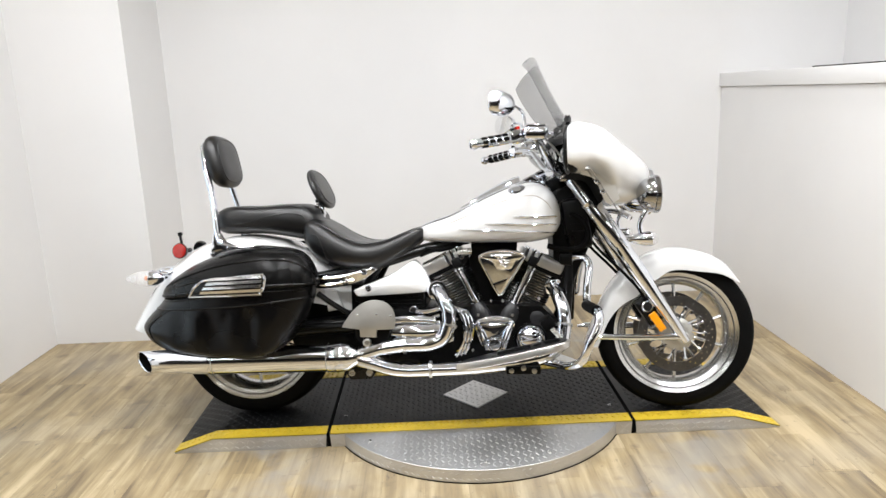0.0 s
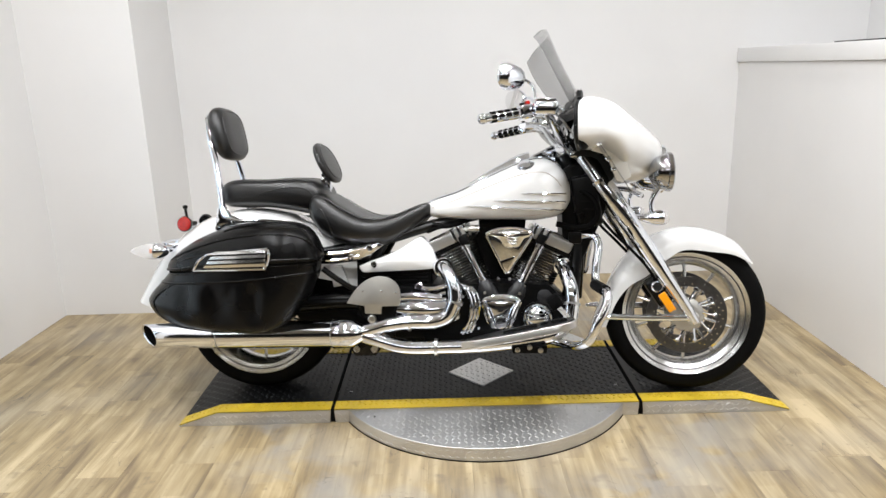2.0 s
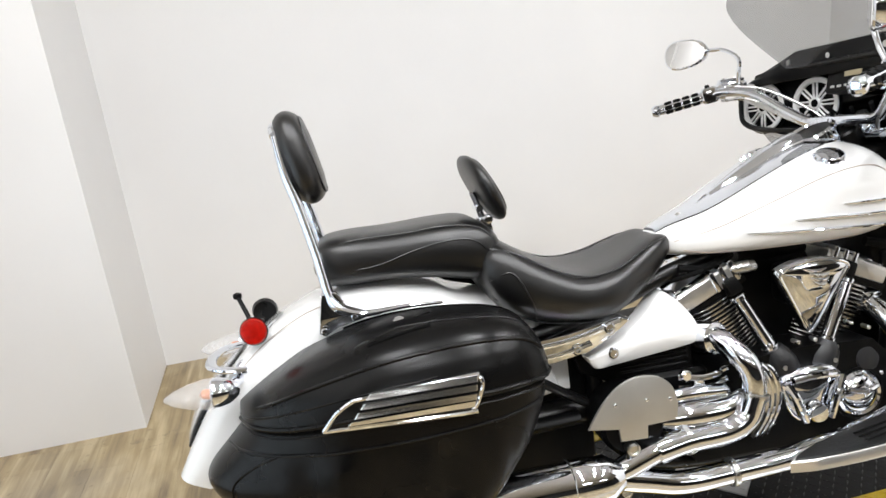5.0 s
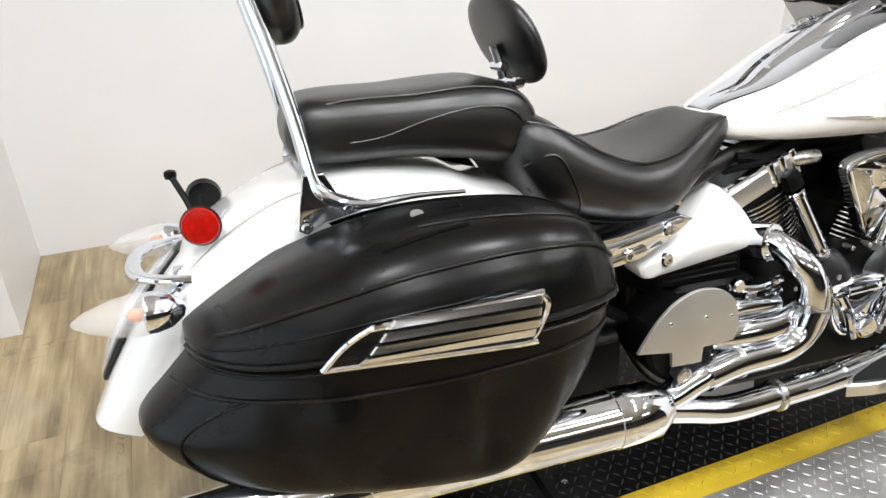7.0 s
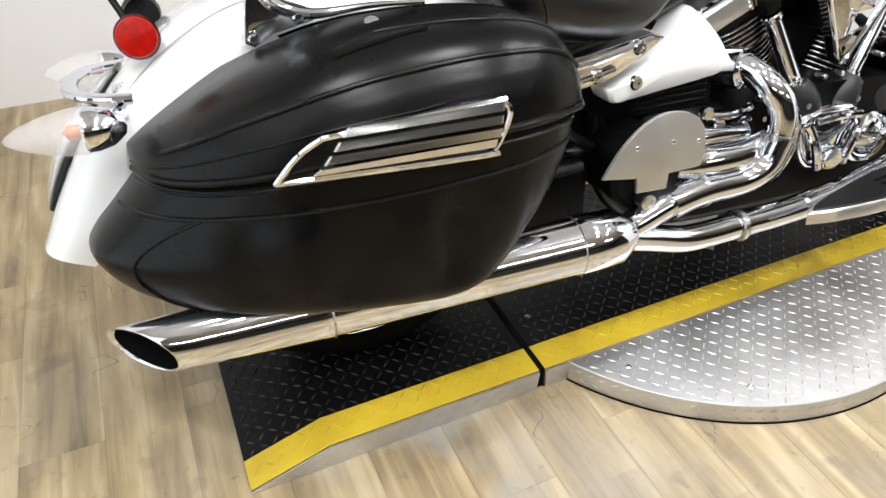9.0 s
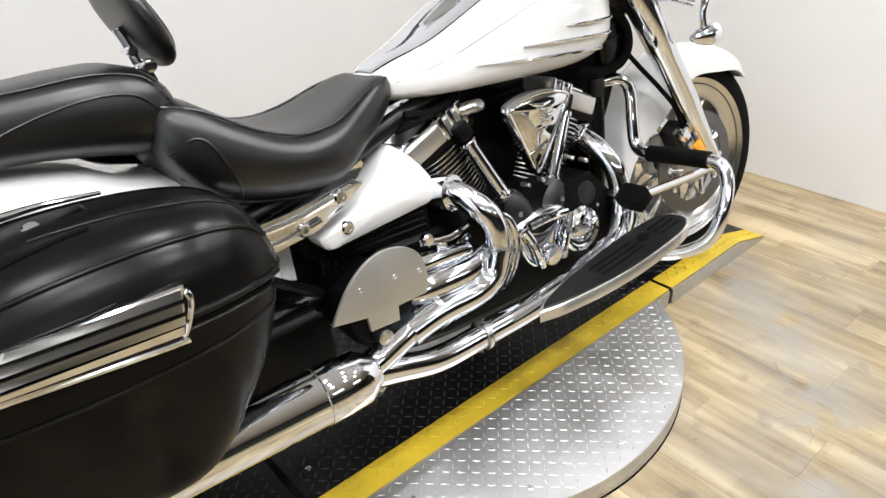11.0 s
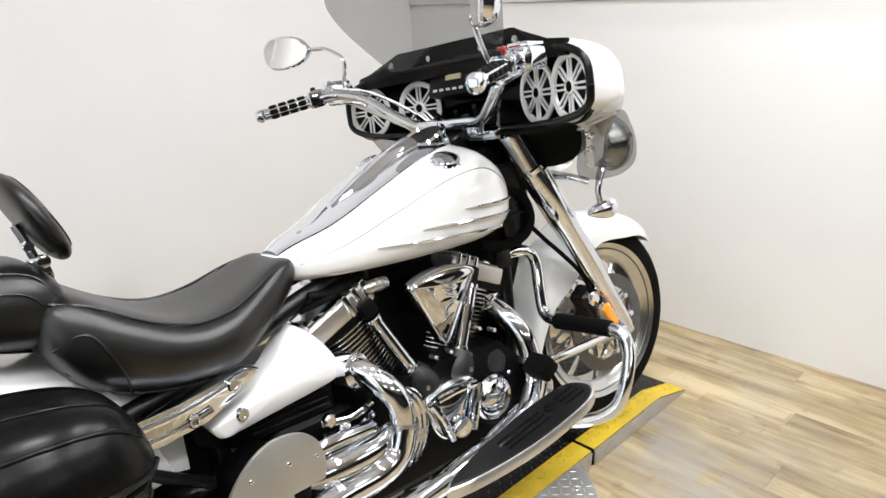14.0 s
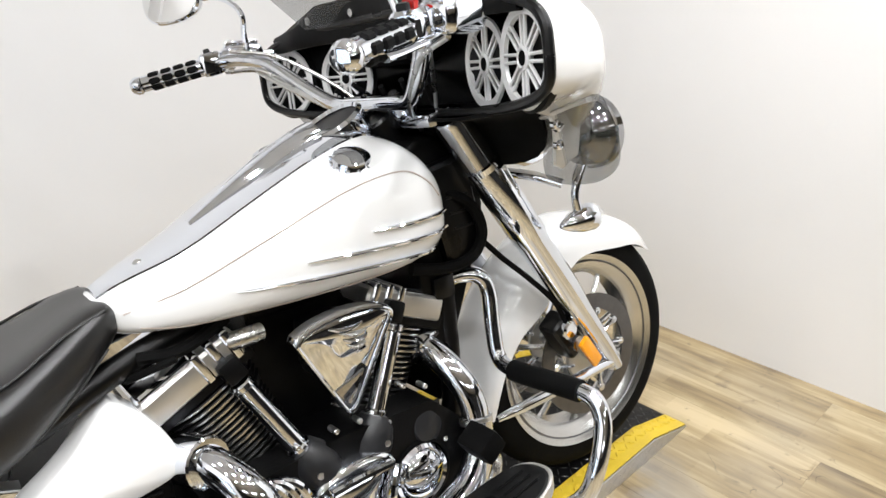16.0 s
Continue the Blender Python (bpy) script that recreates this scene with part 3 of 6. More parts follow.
# ---- motorcycle: u forward, v to its left, w up from the rear contact patch ----
BIKE = pose(-0.31, 0.25, 0.068, 0, 0, -4.5) @ pose(0, 0, 0, -9.5)
bike = empty("motorcycle", BIKE)


def steered(c, degrees):
    """A turn about the upright line through c."""
    return Matrix.Translation(c) @ Matrix.Rotation(radians(degrees), 4, "Z") @ Matrix.Translation(-Vector(c))


STEER = -5.0


def wheel(name, c, radius, rim_r, width, spokes, discs, square=0.62, steer=0.0):
    hub = empty(name, steered(c, steer))
    hub.parent = bike
    h = width / 2
    prof = []
    for k in range(17):
        a = math.pi * k / 16
        prof.append((rim_r - 0.004 + (radius - rim_r + 0.004) * math.sin(a) ** square, -math.cos(a) * h * (0.80 + 0.2 * math.sin(a))))
    part("tyre", lathe(prof, c, (0, 1, 0), 72), M_RUBBER, hub, "black rubber tyre")
    lip = rim_r
    rw = h * 0.80
    rim_prof = [(lip - 0.004, -rw), (lip + 0.003, -rw - 0.004), (lip + 0.003, -rw + 0.004), (lip - 0.010, -rw + 0.012), (lip - 0.026, -rw * 0.55), (lip - 0.030, 0),
                (lip - 0.026, rw * 0.55), (lip - 0.010, rw - 0.012), (lip + 0.003, rw - 0.004), (lip + 0.003, rw + 0.004), (lip - 0.004, rw),
                (lip - 0.030, rw - 0.010), (lip - 0.046, rw * 0.5), (lip - 0.050, 0), (lip - 0.046, -rw * 0.5), (lip - 0.030, -rw + 0.010)]
    part("rim", lathe(rim_prof, c, (0, 1, 0), 72, close=True), M_RIM, hub, "polished cast rim")
    for sgn in (-1, 1):
        part("rim_step", lathe([(lip - 0.0165, sgn * (rw - 0.004)), (lip - 0.0135, sgn * (rw - 0.001)), (lip - 0.0115, sgn * (rw - 0.003))], c, (0, 1, 0), 72), M_DISC, hub)
    part("hub", lathe([(0, -rw - 0.012), (0.022, -rw - 0.012), (0.03, -rw), (0.052, -rw * 0.7), (0.045, -0.012), (0.045, 0.012), (0.052, rw * 0.7), (0.03, rw), (0.022, rw + 0.012), (0, rw + 0.012)], c, (0, 1, 0), 32), M_RIM, hub)
    for k in range(spokes):
        a = 2 * math.pi * (k + 0.5) / spokes
        ca, sa = math.cos(a), math.sin(a)
        pts = [(c[0] + ca * r, c[1] + s, c[2] + sa * r) for r, s in ((0.040, 0.0), (lip * 0.45, -0.014), (lip - 0.065, -0.010), (lip - 0.026, 0.0))]
        part("spoke", tube(pts, [0.011, 0.0085, 0.0085, 0.014], 8, 4, 0.8), M_RIM, hub)
    for s in discs:
        v = s * (h + 0.010)
        bm = bmesh.new()
        radii = (0.112, 0.1195, 0.1245, 0.1335, 0.1385, 0.150)
        for side in (-0.0025, 0.0025):
            rows_ = []
            for q in range(108):
                a = 2 * math.pi * (q // 2 + (0.30 if q % 2 else 0.0)) / 54
                rows_.append([bm.verts.new((c[0] + r * math.cos(a), c[1] + v + side, c[2] + r * math.sin(a))) for r in radii])
            for q in range(108):
                p0, p1 = rows_[q], rows_[(q + 1) % 108]
                for k in range(5):
                    if q % 2 == 0 and ((k == 1 and q % 4 == 0) or (k == 3 and q % 4 == 2)):
                        continue
                    bm.faces.new((p0[k], p1[k], p1[k + 1], p0[k + 1]))
        bm.verts.ensure_lookup_table()
        n0 = 108 * 6
        for q in range(108):
            for k in (0, 5):
                a0, a1 = q * 6 + k, ((q + 1) % 108) * 6 + k
                bm.faces.new((bm.verts[a0], bm.verts[a1], bm.verts[n0 + a1], bm.verts[n0 + a0]))
        part("brake_disc", bm, M_DISC, hub, "drilled steel brake disc")
        part("carrier", lathe([(0.0, v + 0.010 * s), (0.040, v + 0.010 * s), (0.058, v + 0.006 * s), (0.066, v - 0.002 * s), (0.066, v - 0.010 * s)], c, (0, 1, 0), 40), M_SATIN, hub, "satin hub cap")
        for k in range(10):
            a = 2 * math.pi * k / 10
            p = Vector((c[0] + 0.106 * math.cos(a), c[1] + v, c[2] + 0.106 * math.sin(a)))
            part("rotor_button", cyl(p + Vector((0, -0.006, 0)), p + Vector((0, 0.006, 0)), 0.0095, 12, 0.002), M_CHROME, hub)
            a2 = a + 0.18
            q0 = Vector((c[0] + 0.058 * math.cos(a2), c[1] + v, c[2] + 0.058 * math.sin(a2)))
            part("carrier_arm", tube([q0, (q0 + p) / 2, p], [0.010, 0.008, 0.009], 8, 3, 0.5), M_CHROME, hub)
    return hub


FW_C, RW_C = (1.712, 0.0, 0.298), (0.0, 0.0, 0.310)
wheel("front_wheel", FW_C, 0.308, 0.238, 0.130, 10, (-1, 1), steer=STEER)
wheel("rear_wheel", RW_C, 0.322, 0.252, 0.196, 10, (), 0.45)


def shell(crest, edge, half, n=14, power=0.75, thick=0.006, flank=0.7):
    """A mudguard: rows of crest points over edge points, half as wide as given on each side, with thickness."""
    C, E = spline([(p[0], 0, p[1]) for p in crest], 6), spline([(p[0], 0, p[1]) for p in edge], 6)
    H = spline([(h, 0, 0) for h in half], 6)
    rings = []
    for c, e, hh in zip(C, E, H):
        out, inn = [], []
        for k in range(2 * n + 1):
            a = math.pi * k / (2 * n)
            s = math.sin(a) ** power
            v = -hh.x * sgn_pow(math.cos(a), flank)
            p = e + (c - e) * s
            q = e + (c - e) * s * (1 - thick / max(0.02, (c - e).length))
            out.append((p.x, v, p.z))
            inn.append((q.x, v * (1 - thick / hh.x), q.z))
        rings.append(out + inn[::-1])
    return loft(rings)


# mudguards
ff = part("front_fender", shell([(1.962, 0.497), (1.902, 0.576), (1.810, 0.622), (1.700, 0.638), (1.608, 0.615), (1.519, 0.560), (1.451, 0.481), (1.400, 0.368), (1.352, 0.250)],
                                [(1.950, 0.497), (1.88, 0.533), (1.80, 0.545), (1.700, 0.552), (1.640, 0.520), (1.560, 0.452), (1.495, 0.410), (1.445, 0.345), (1.405, 0.245)],
                                [0.060, 0.084, 0.092, 0.094, 0.094, 0.094, 0.094, 0.094, 0.090]), M_WHITE, bike, "glossy white front mudguard")
ff.matrix_basis = steered(FW_C, STEER)
rf = part("rear_fender", shell([(0.42, 0.600), (0.30, 0.650), (0.194, 0.682), (0.124, 0.712), (0.005, 0.730), (-0.09, 0.724), (-0.176, 0.702), (-0.270, 0.652), (-0.365, 0.566), (-0.440, 0.460), (-0.497, 0.362)],
                               [(0.42, 0.42), (0.30, 0.45), (0.20, 0.47), (0.124, 0.50), (0.005, 0.53), (-0.09, 0.53), (-0.16, 0.51), (-0.24, 0.47), (-0.31, 0.41), (-0.37, 0.365), (-0.425, 0.330)],
                               [0.120, 0.140, 0.152, 0.156, 0.158, 0.156, 0.150, 0.142, 0.136, 0.130, 0.118], power=0.50, flank=0.42), M_WHITE, bike, "glossy white rear mudguard", 60)
for s in (-1, 1):
    part("pinstripe", tube([(-0.06, s * 0.136, 0.716), (-0.13, s * 0.131, 0.706), (-0.19, s * 0.124, 0.682), (-0.272, s * 0.116, 0.630), (-0.352, s * 0.110, 0.550), (-0.43, s * 0.104, 0.445)], 0.0014, 6), M_PIN, rf)

# tank: rows u, top, bottom, half width, height of the widest line
TANK = [(0.694, 0.742, 0.694, 0.062, 0.712), (0.735, 0.760, 0.684, 0.105, 0.715), (0.823, 0.789, 0.678, 0.158, 0.725), (0.938, 0.846, 0.674, 0.196, 0.745),
        (1.052, 0.896, 0.672, 0.217, 0.768), (1.132, 0.916, 0.671, 0.225, 0.776), (1.188, 0.904, 0.680, 0.218, 0.776), (1.228, 0.872, 0.698, 0.192, 0.774), (1.250, 0.828, 0.728, 0.140, 0.772)]


def tank_at(u, a, off=0.0):
    """A point of the tank's skin: a is 0 at the right, 90 at the top, -90 below."""
    top, bot, half, mid = lerp_table(TANK, u)
    c, s = math.cos(radians(a)), math.sin(radians(a))
    v = -(half + off) * sgn_pow(c, 0.66)
    h = (top - mid + off) if s > 0 else (mid - bot + off)
    return (u, v, mid + h * sgn_pow(s, 0.80 if s > 0 else 0.7))


tus = [0.694, 0.705, 0.72] + [0.735 + 0.0257 * k for k in range(18)] + [1.185, 1.20, 1.213, 1.225, 1.235, 1.243, 1.248, 1.250]
tank = part("fuel_tank", loft([[tank_at(u, a) for a in range(0, 360, 8)] for u in tus]), M_WHITE, bike, "glossy pearl white fuel tank", 50)


def tank_angle(u, w):
    """The angle at which the tank's right side stands at height w."""
    top, bot, half, mid = lerp_table(TANK, u)
    s = -((mid - w) / (mid - bot)) ** (1 / 0.7) if w < mid else ((w - mid) / (top - mid)) ** (1 / 0.8)
    return math.degrees(math.asin(max(-1, min(1, s))))


for u0, w0, w1 in ((0.856, 0.734, 0.716), (0.957, 0.754, 0.747), (1.064, 0.778, 0.776)):
    line = [(u0 + (1.226 - u0) * k / 8, w0 + (w1 - w0) * k / 8) for k in range(9)]
    pts = [tank_at(u, tank_angle(u, w), 0.0030) for u, w in line]
    part("tank_trim", tube(pts, [0.0012, 0.0030] + [0.0046] * 7, 8, 3, 0.8), M_CHROME, tank, "chrome trim strip")
for side in (1, -1):
    pts = [tank_at(u, a, 0.0006) for u, a in ((0.72, 12), (0.80, 24), (0.92, 31), (1.05, 32), (1.14, 30), (1.185, 22), (1.210, 10))]
    low = [tank_at(u, a, 0.0006) for u, a in ((0.735, -14), (0.80, -34), (0.95, -42), (1.10, -42), (1.18, -32))]
    for q in (pts, low):
        part("pinstripe", tube([(p[0], p[1] * side, p[2]) for p in q], 0.0013, 5, 5), M_PIN, tank)
# chrome console along the tank's spine
rings = []
for k in range(22):
    u = 0.70 + 0.52 * k / 21
    hw = lerp_table([(0.70, 0.034), (0.80, 0.064), (0.90, 0.086), (1.0, 0.098), (1.12, 0.102), (1.22, 0.07)], u)[0]
    row = []
    for j in range(13):
        v = -hw + 2 * hw * j / 12
        top, bot, half, mid = lerp_table(TANK, u)
        cc = min(1, abs(v) / half) ** (1 / 0.66)
        w = mid + (top - mid) * math.sqrt(max(0, 1 - cc * cc)) ** 0.80
        row.append((u, v, w + 0.003 + 0.005 * (1 - (v / hw) ** 2)))
    row += [(u, v, w - 0.012) for u, v, w in row[::-1]]
    rings.append(row)
console = part("tank_console", loft(rings), M_CHROME, bike, "chrome console along the tank")
rings = []
for k in range(12):
    t = k / 11
    u, r = 0.86 + 0.24 * t, 0.010 + 0.022 * math.sin(math.pi * min(1, t * 1.05) / 2)
    top = lerp_table(TANK, u)[0]
    rings.append([(u, r * 1.25 * math.cos(2 * math.pi * j / 14), top + 0.006 + r * 0.75 * math.sin(2 * math.pi * j / 14)) for j in range(14)])
part("console_ridge", loft(rings), M_CHROME, console)
gauge = part("speedometer", lathe([(0, -0.05), (0.058, -0.05), (0.066, -0.02), (0.066, 0.008), (0.060, 0.014), (0.055, 0.008)], (1.145, 0, 0.925), (-0.45, 0, 0.9), 36), M_CHROME, console)
part("dial", lathe([(0, 0.006), (0.056, 0.006)], (1.145, 0, 0.925), (-0.45, 0, 0.9), 36), M_BLACK, gauge)
part("console_rivet", lathe([(0.008, -0.004), (0.008, 0.002), (0.005, 0.005), (0, 0.006)], (0.771, -0.016, 0.776), (-0.2, -0.2, 1), 14), M_STEEL, console)
for s in (-1, 1):
    cap = part("fuel_cap", lathe([(0.036, -0.012), (0.036, 0.005), (0.032, 0.011), (0.030, 0.017), (0.018, 0.022), (0, 0.023)], (1.086, s * 0.150, 0.874), (-0.1, s * 0.45, 0.9), 28), M_CHROME, tank, "chrome filler cap")
    for k in range(12):
        a = 2 * math.pi * k / 12
        rot = frame_to((-0.1, s * 0.45, 0.9))
        p = Vector((1.086, s * 0.150, 0.874)) + rot @ Vector((0.034 * math.cos(a), 0.034 * math.sin(a), 0.007))
        part("cap_notch", box(p, (0.006, 0.006, 0.010), rot, 0.001, 1), M_CHROME, cap)


# seats: rows u, top, bottom, half width
def cushion(rows, n=30, power=0.6, steps=26, dish=0.0):
    u0, u1 = rows[0][0], rows[-1][0]
    rings = []
    for k in range(steps + 1):
        t = (1 - math.cos(math.pi * k / steps)) / 2
        u = u0 + (u1 - u0) * t
        top, bot, half = lerp_table(rows, u)
        mid, hh = (top + bot) / 2, (top - bot) / 2
        ring = []
        for j in range(n):
            a = 2 * math.pi * j / n
            c, s = math.cos(a), math.sin(a)
            ww = mid + hh * sgn_pow(s, power)
            if s > 0 and dish:
                ww -= dish * (1 - abs(sgn_pow(c, power))) * s
            ring.append((u, -half * sgn_pow(c, power), ww))
        rings.append(ring)
    return loft(rings)


SEAT = [(0.228, 0.745, 0.715, 0.10), (0.245, 0.785, 0.680, 0.150), (0.285, 0.800, 0.622, 0.178), (0.361, 0.752, 0.588, 0.194), (0.453, 0.703, 0.575, 0.196), (0.540, 0.702, 0.580, 0.180),
        (0.610, 0.724, 0.615, 0.142), (0.670, 0.748, 0.655, 0.112), (0.705, 0.748, 0.688, 0.090), (0.722, 0.728, 0.705, 0.062)]
PAD = [(-0.128, 0.805, 0.768, 0.080), (-0.115, 0.838, 0.742, 0.110), (-0.065, 0.852, 0.734, 0.130), (0.06, 0.852, 0.732, 0.144), (0.165, 0.857, 0.718, 0.150), (0.240, 0.852, 0.704, 0.147), (0.284, 0.822, 0.716, 0.130), (0.303, 0.784, 0.746, 0.088)]
seat = part("rider_seat", cushion(SEAT, dish=0.012), M_SEAT, bike, "black leather rider seat", 60)
pad = part("passenger_seat", cushion(PAD, dish=0.006), M_SEAT, bike, "black leather passenger seat", 60)


def seat_line(rows, spec, side, off=0.001, power=0.6):
    pts = []
    for u, a in spec:
        top, bot, half = lerp_table(rows, u)
        mid, hh = (top + bot) / 2, (top - bot) / 2
        c, s = math.cos(radians(a)), math.sin(radians(a))
        pts.append((u, side * (half + off) * sgn_pow(c, power), mid + (hh + off) * sgn_pow(s, power)))
    return pts


for side in (-1, 1):
    part("welt", tube(seat_line(SEAT, [(0.262, 40), (0.32, 42), (0.40, 44), (0.48, 46), (0.56, 44), (0.64, 40), (0.70, 30)], side), 0.0028, 6), M_SEAT, seat)
    part("seam", tube(seat_line(SEAT, [(0.250, -10), (0.30, 6), (0.335, -8), (0.345, -40), (0.352, -62)], side), 0.0024, 6), M_SEAT, seat)
    part("edge_seam", tube(seat_line(SEAT, [(0.262, -42), (0.33, -46), (0.42, -48), (0.52, -46), (0.62, -40), (0.69, -30)], side), 0.0020, 6), M_THREAD, seat, "grey stitching")
    part("welt", tube(seat_line(PAD, [(-0.115, 36), (-0.03, 40), (0.08, 42), (0.18, 44), (0.25, 36), (0.28, 10)], side), 0.0018, 6), M_SEAT, pad)
    part("seam", tube(seat_line(PAD, [(-0.115, -6), (0.0, -5), (0.10, 4), (0.18, 12), (0.24, 8), (0.275, -16)], side), 0.0017, 6), M_SEAT, pad)


def backrest(name, c, tilt, half_w, half_h, depth, label, power=0.62):
    """A cushion standing up, its face to the front; tilt leans the top back."""
    rings = []
    for k in range(15):
        a = math.pi * k / 14
        d = -math.cos(a) * depth / 2
        r = math.sin(a) ** 0.42 if 0 < k < 14 else 0.35
        rings.append([(d, -half_w * r * sgn_pow(math.cos(q), power), half_h * r * sgn_pow(math.sin(q), power) * (1.0 if math.sin(q) > 0 else 0.96)) for q in [2 * math.pi * j / 32 for j in range(32)]])
    bm = loft(rings)
    bmesh.ops.transform(bm, matrix=Matrix.Translation(c) @ Matrix.Rotation(radians(-tilt), 4, "Y"), verts=bm.verts)
    ob = part(name, bm, M_SEAT, bike, label, 60)
    m = Matrix.Translation(c) @ Matrix.Rotation(radians(-tilt), 4, "Y")
    ring = [m @ Vector((depth * 0.40, -half_w * 0.80 * sgn_pow(math.cos(q), power), half_h * 0.80 * sgn_pow(math.sin(q), power))) for q in [2 * math.pi * j / 24 for j in range(25)]]
    part("welt", tube(ring, 0.0028, 6, 2), M_SEAT, ob)
    return ob


backrest("passenger_backrest", (-0.125, 0, 1.031), 12, 0.136, 0.111, 0.076, "black leather passenger backrest")
backrest("rider_backrest", (0.286, 0, 0.908), 25, 0.140, 0.090, 0.038, "black leather rider backrest", 0.86)
post = part("backrest_post", tube([(0.295, 0, 0.76), (0.288, 0, 0.80), (0.272, 0, 0.87), (0.262, 0, 0.90)], 0.013, 10, flat=0.6), M_CHROME, bike)
part("clamp", box((0.284, -0.004, 0.822), (0.026, 0.044, 0.040), Matrix.Rotation(radians(-14), 3, "Y"), 0.006, 2), M_CHROME, post)
part("lever", cyl((0.282, -0.062, 0.838), (0.282, 0.0, 0.836), 0.0075, 12, 0.002), M_CHROME, post)
part("lever_knob", lathe([(0, -0.012), (0.010, -0.010), (0.012, 0.0), (0.010, 0.010), (0, 0.012)], (0.282, -0.062, 0.838), (0, -1, 0), 14), M_CHROME, post)
part("hinge", cyl((0.272, -0.026, 0.862), (0.272, 0.026, 0.862), 0.009, 14, 0.002), M_CHROME, post)
part("knob", cyl((0.290, -0.030, 0.805), (0.290, 0.012, 0.805), 0.008, 12, 0.002), M_CHROME, post)

# sissy bar
for s in (-1, 1):
    bar = part("sissy_bar", tube([(-0.165, s * 0.105, 1.085), (-0.155, s * 0.112, 1.00), (-0.135, s * 0.122, 0.92), (-0.114, s * 0.140, 0.82), (-0.100, s * 0.156, 0.735), (-0.080, s * 0.165, 0.703), (-0.03, s * 0.168, 0.686), (0.06, s * 0.168, 0.688), (0.14, s * 0.168, 0.684)],
                              [0.013, 0.016, 0.016, 0.016, 0.016, 0.015, 0.011, 0.007, 0.005], 12, 6, 0.75), M_CHROME, bike, "chrome sissy bar")
    part("foot", plate([(-0.116, 0.742), (-0.084, 0.742), (-0.066, 0.708), (-0.02, 0.690), (-0.03, 0.676), (-0.09, 0.664), (-0.118, 0.648), (-0.132, 0.655), (-0.126, 0.690)], s * 0.168, -s * 0.010, 0.003), M_CHROME, bar)
    for u, w in ((-0.119, 0.661), (-0.052, 0.684)):
        part("bolt", lathe([(0.009, 0), (0.009, 0.006), (0.006, 0.010), (0, 0.011)], (u, s * 0.170, w), (0, s, 0), 12), M_CHROME, bar)
part("cross_bar", tube([(-0.166, -0.105, 1.085), (-0.172, -0.06, 1.105), (-0.173, 0.06, 1.105), (-0.166, 0.105, 1.085)], 0.0105, 10), M_CHROME, bike)

# saddlebags: a body of plan rings under a domed lid; heights and ends follow the side view
BAG_U = 0.05
BAG_REAR = [(0.286, -0.270), (0.294, -0.326), (0.316, -0.380), (0.350, -0.411), (0.380, -0.420), (0.410, -0.402), (0.450, -0.362), (0.500, -0.318), (0.560, -0.308)]
BAG_FRONT = [(0.286, 0.140), (0.298, 0.172), (0.325, 0.204), (0.400, 0.262), (0.450, 0.290), (0.500, 0.308), (0.560, 0.318)]
LID_LOW = [(-0.34, 0.500), (-0.22, 0.510), (-0.08, 0.528), (0.06, 0.541), (0.20, 0.550), (0.34, 0.551)]
CREST = [(-0.330, 0.526), (-0.300, 0.548), (-0.240, 0.586), (-0.163, 0.628), (-0.034, 0.672), (0.083, 0.687), (0.202, 0.684), (0.270, 0.664), (0.305, 0.625), (0.325, 0.575)]


def bag_face(u):
    return -0.386 - 0.115 * min(u, 0.20)


def bag_inner(u):
    return -0.112 - 0.16 * max(0.0, min(1.0, (u + 0.30) / 0.60))


def bag_swell(k):
    """How far the plan bulges outward, 0 at both ends (k = -1 rear, 1 front)."""
    p = 2.35 if k < 0 else 3.2
    return (1 - min(1.0, abs(k)) ** p) ** (1 / p)


def pleats(u, w):
    fade = max(0.0, min(1.0, (0.475 - w) / 0.04)) * max(0.0, min(1.0, (w - 0.305) / 0.05)) * max(0.0, min(1.0, (u + 0.24) / 0.08)) * max(0.0, min(1.0, (0.24 - u) / 0.08))
    return 0.0085 * fade * (math.sin(u * 88 + 3 * math.sin(u * 23)) + 0.6 * math.sin(u * 47 + 1.3))


def body_at(k, w, off=0.0):
    """A point of the bag's body at height w."""
    r, f = lerp_table(BAG_REAR, w)[0], lerp_table(BAG_FRONT, w)[0]
    u = BAG_U + (f - BAG_U if k > 0 else BAG_U - r) * k
    tuck = 1 - 0.10 * max(0.0, (0.315 - w) / 0.029) ** 2 - 0.03 * max(0.0, (0.45 - w) / 0.15) ** 2
    v = bag_inner(u) + (bag_face(u) - bag_inner(u)) * bag_swell(k) * tuck
    return (u, v - off - pleats(u, w) * bag_swell(k), w)


def lid_span(k):
    u = BAG_U + (0.325 - BAG_U if k > 0 else BAG_U + 0.328) * k
    return u, lerp_table(LID_LOW, u)[0], lerp_table(CREST, u)[0]


def lid_at(k, q, off=0.0):
    """A point of the lid: q is 0 at its lower edge and 1 on its crest."""
    u, lo, hi = lid_span(k)
    a = q * math.pi / 2
    h, d = math.sin(a) ** 0.86, math.cos(a) ** 0.62
    v = bag_inner(u) + (bag_face(u) - 0.008 - bag_inner(u)) * bag_swell(k) * d
    return (u, v - off * d, lo + (hi - lo) * h + off * (1 - d))


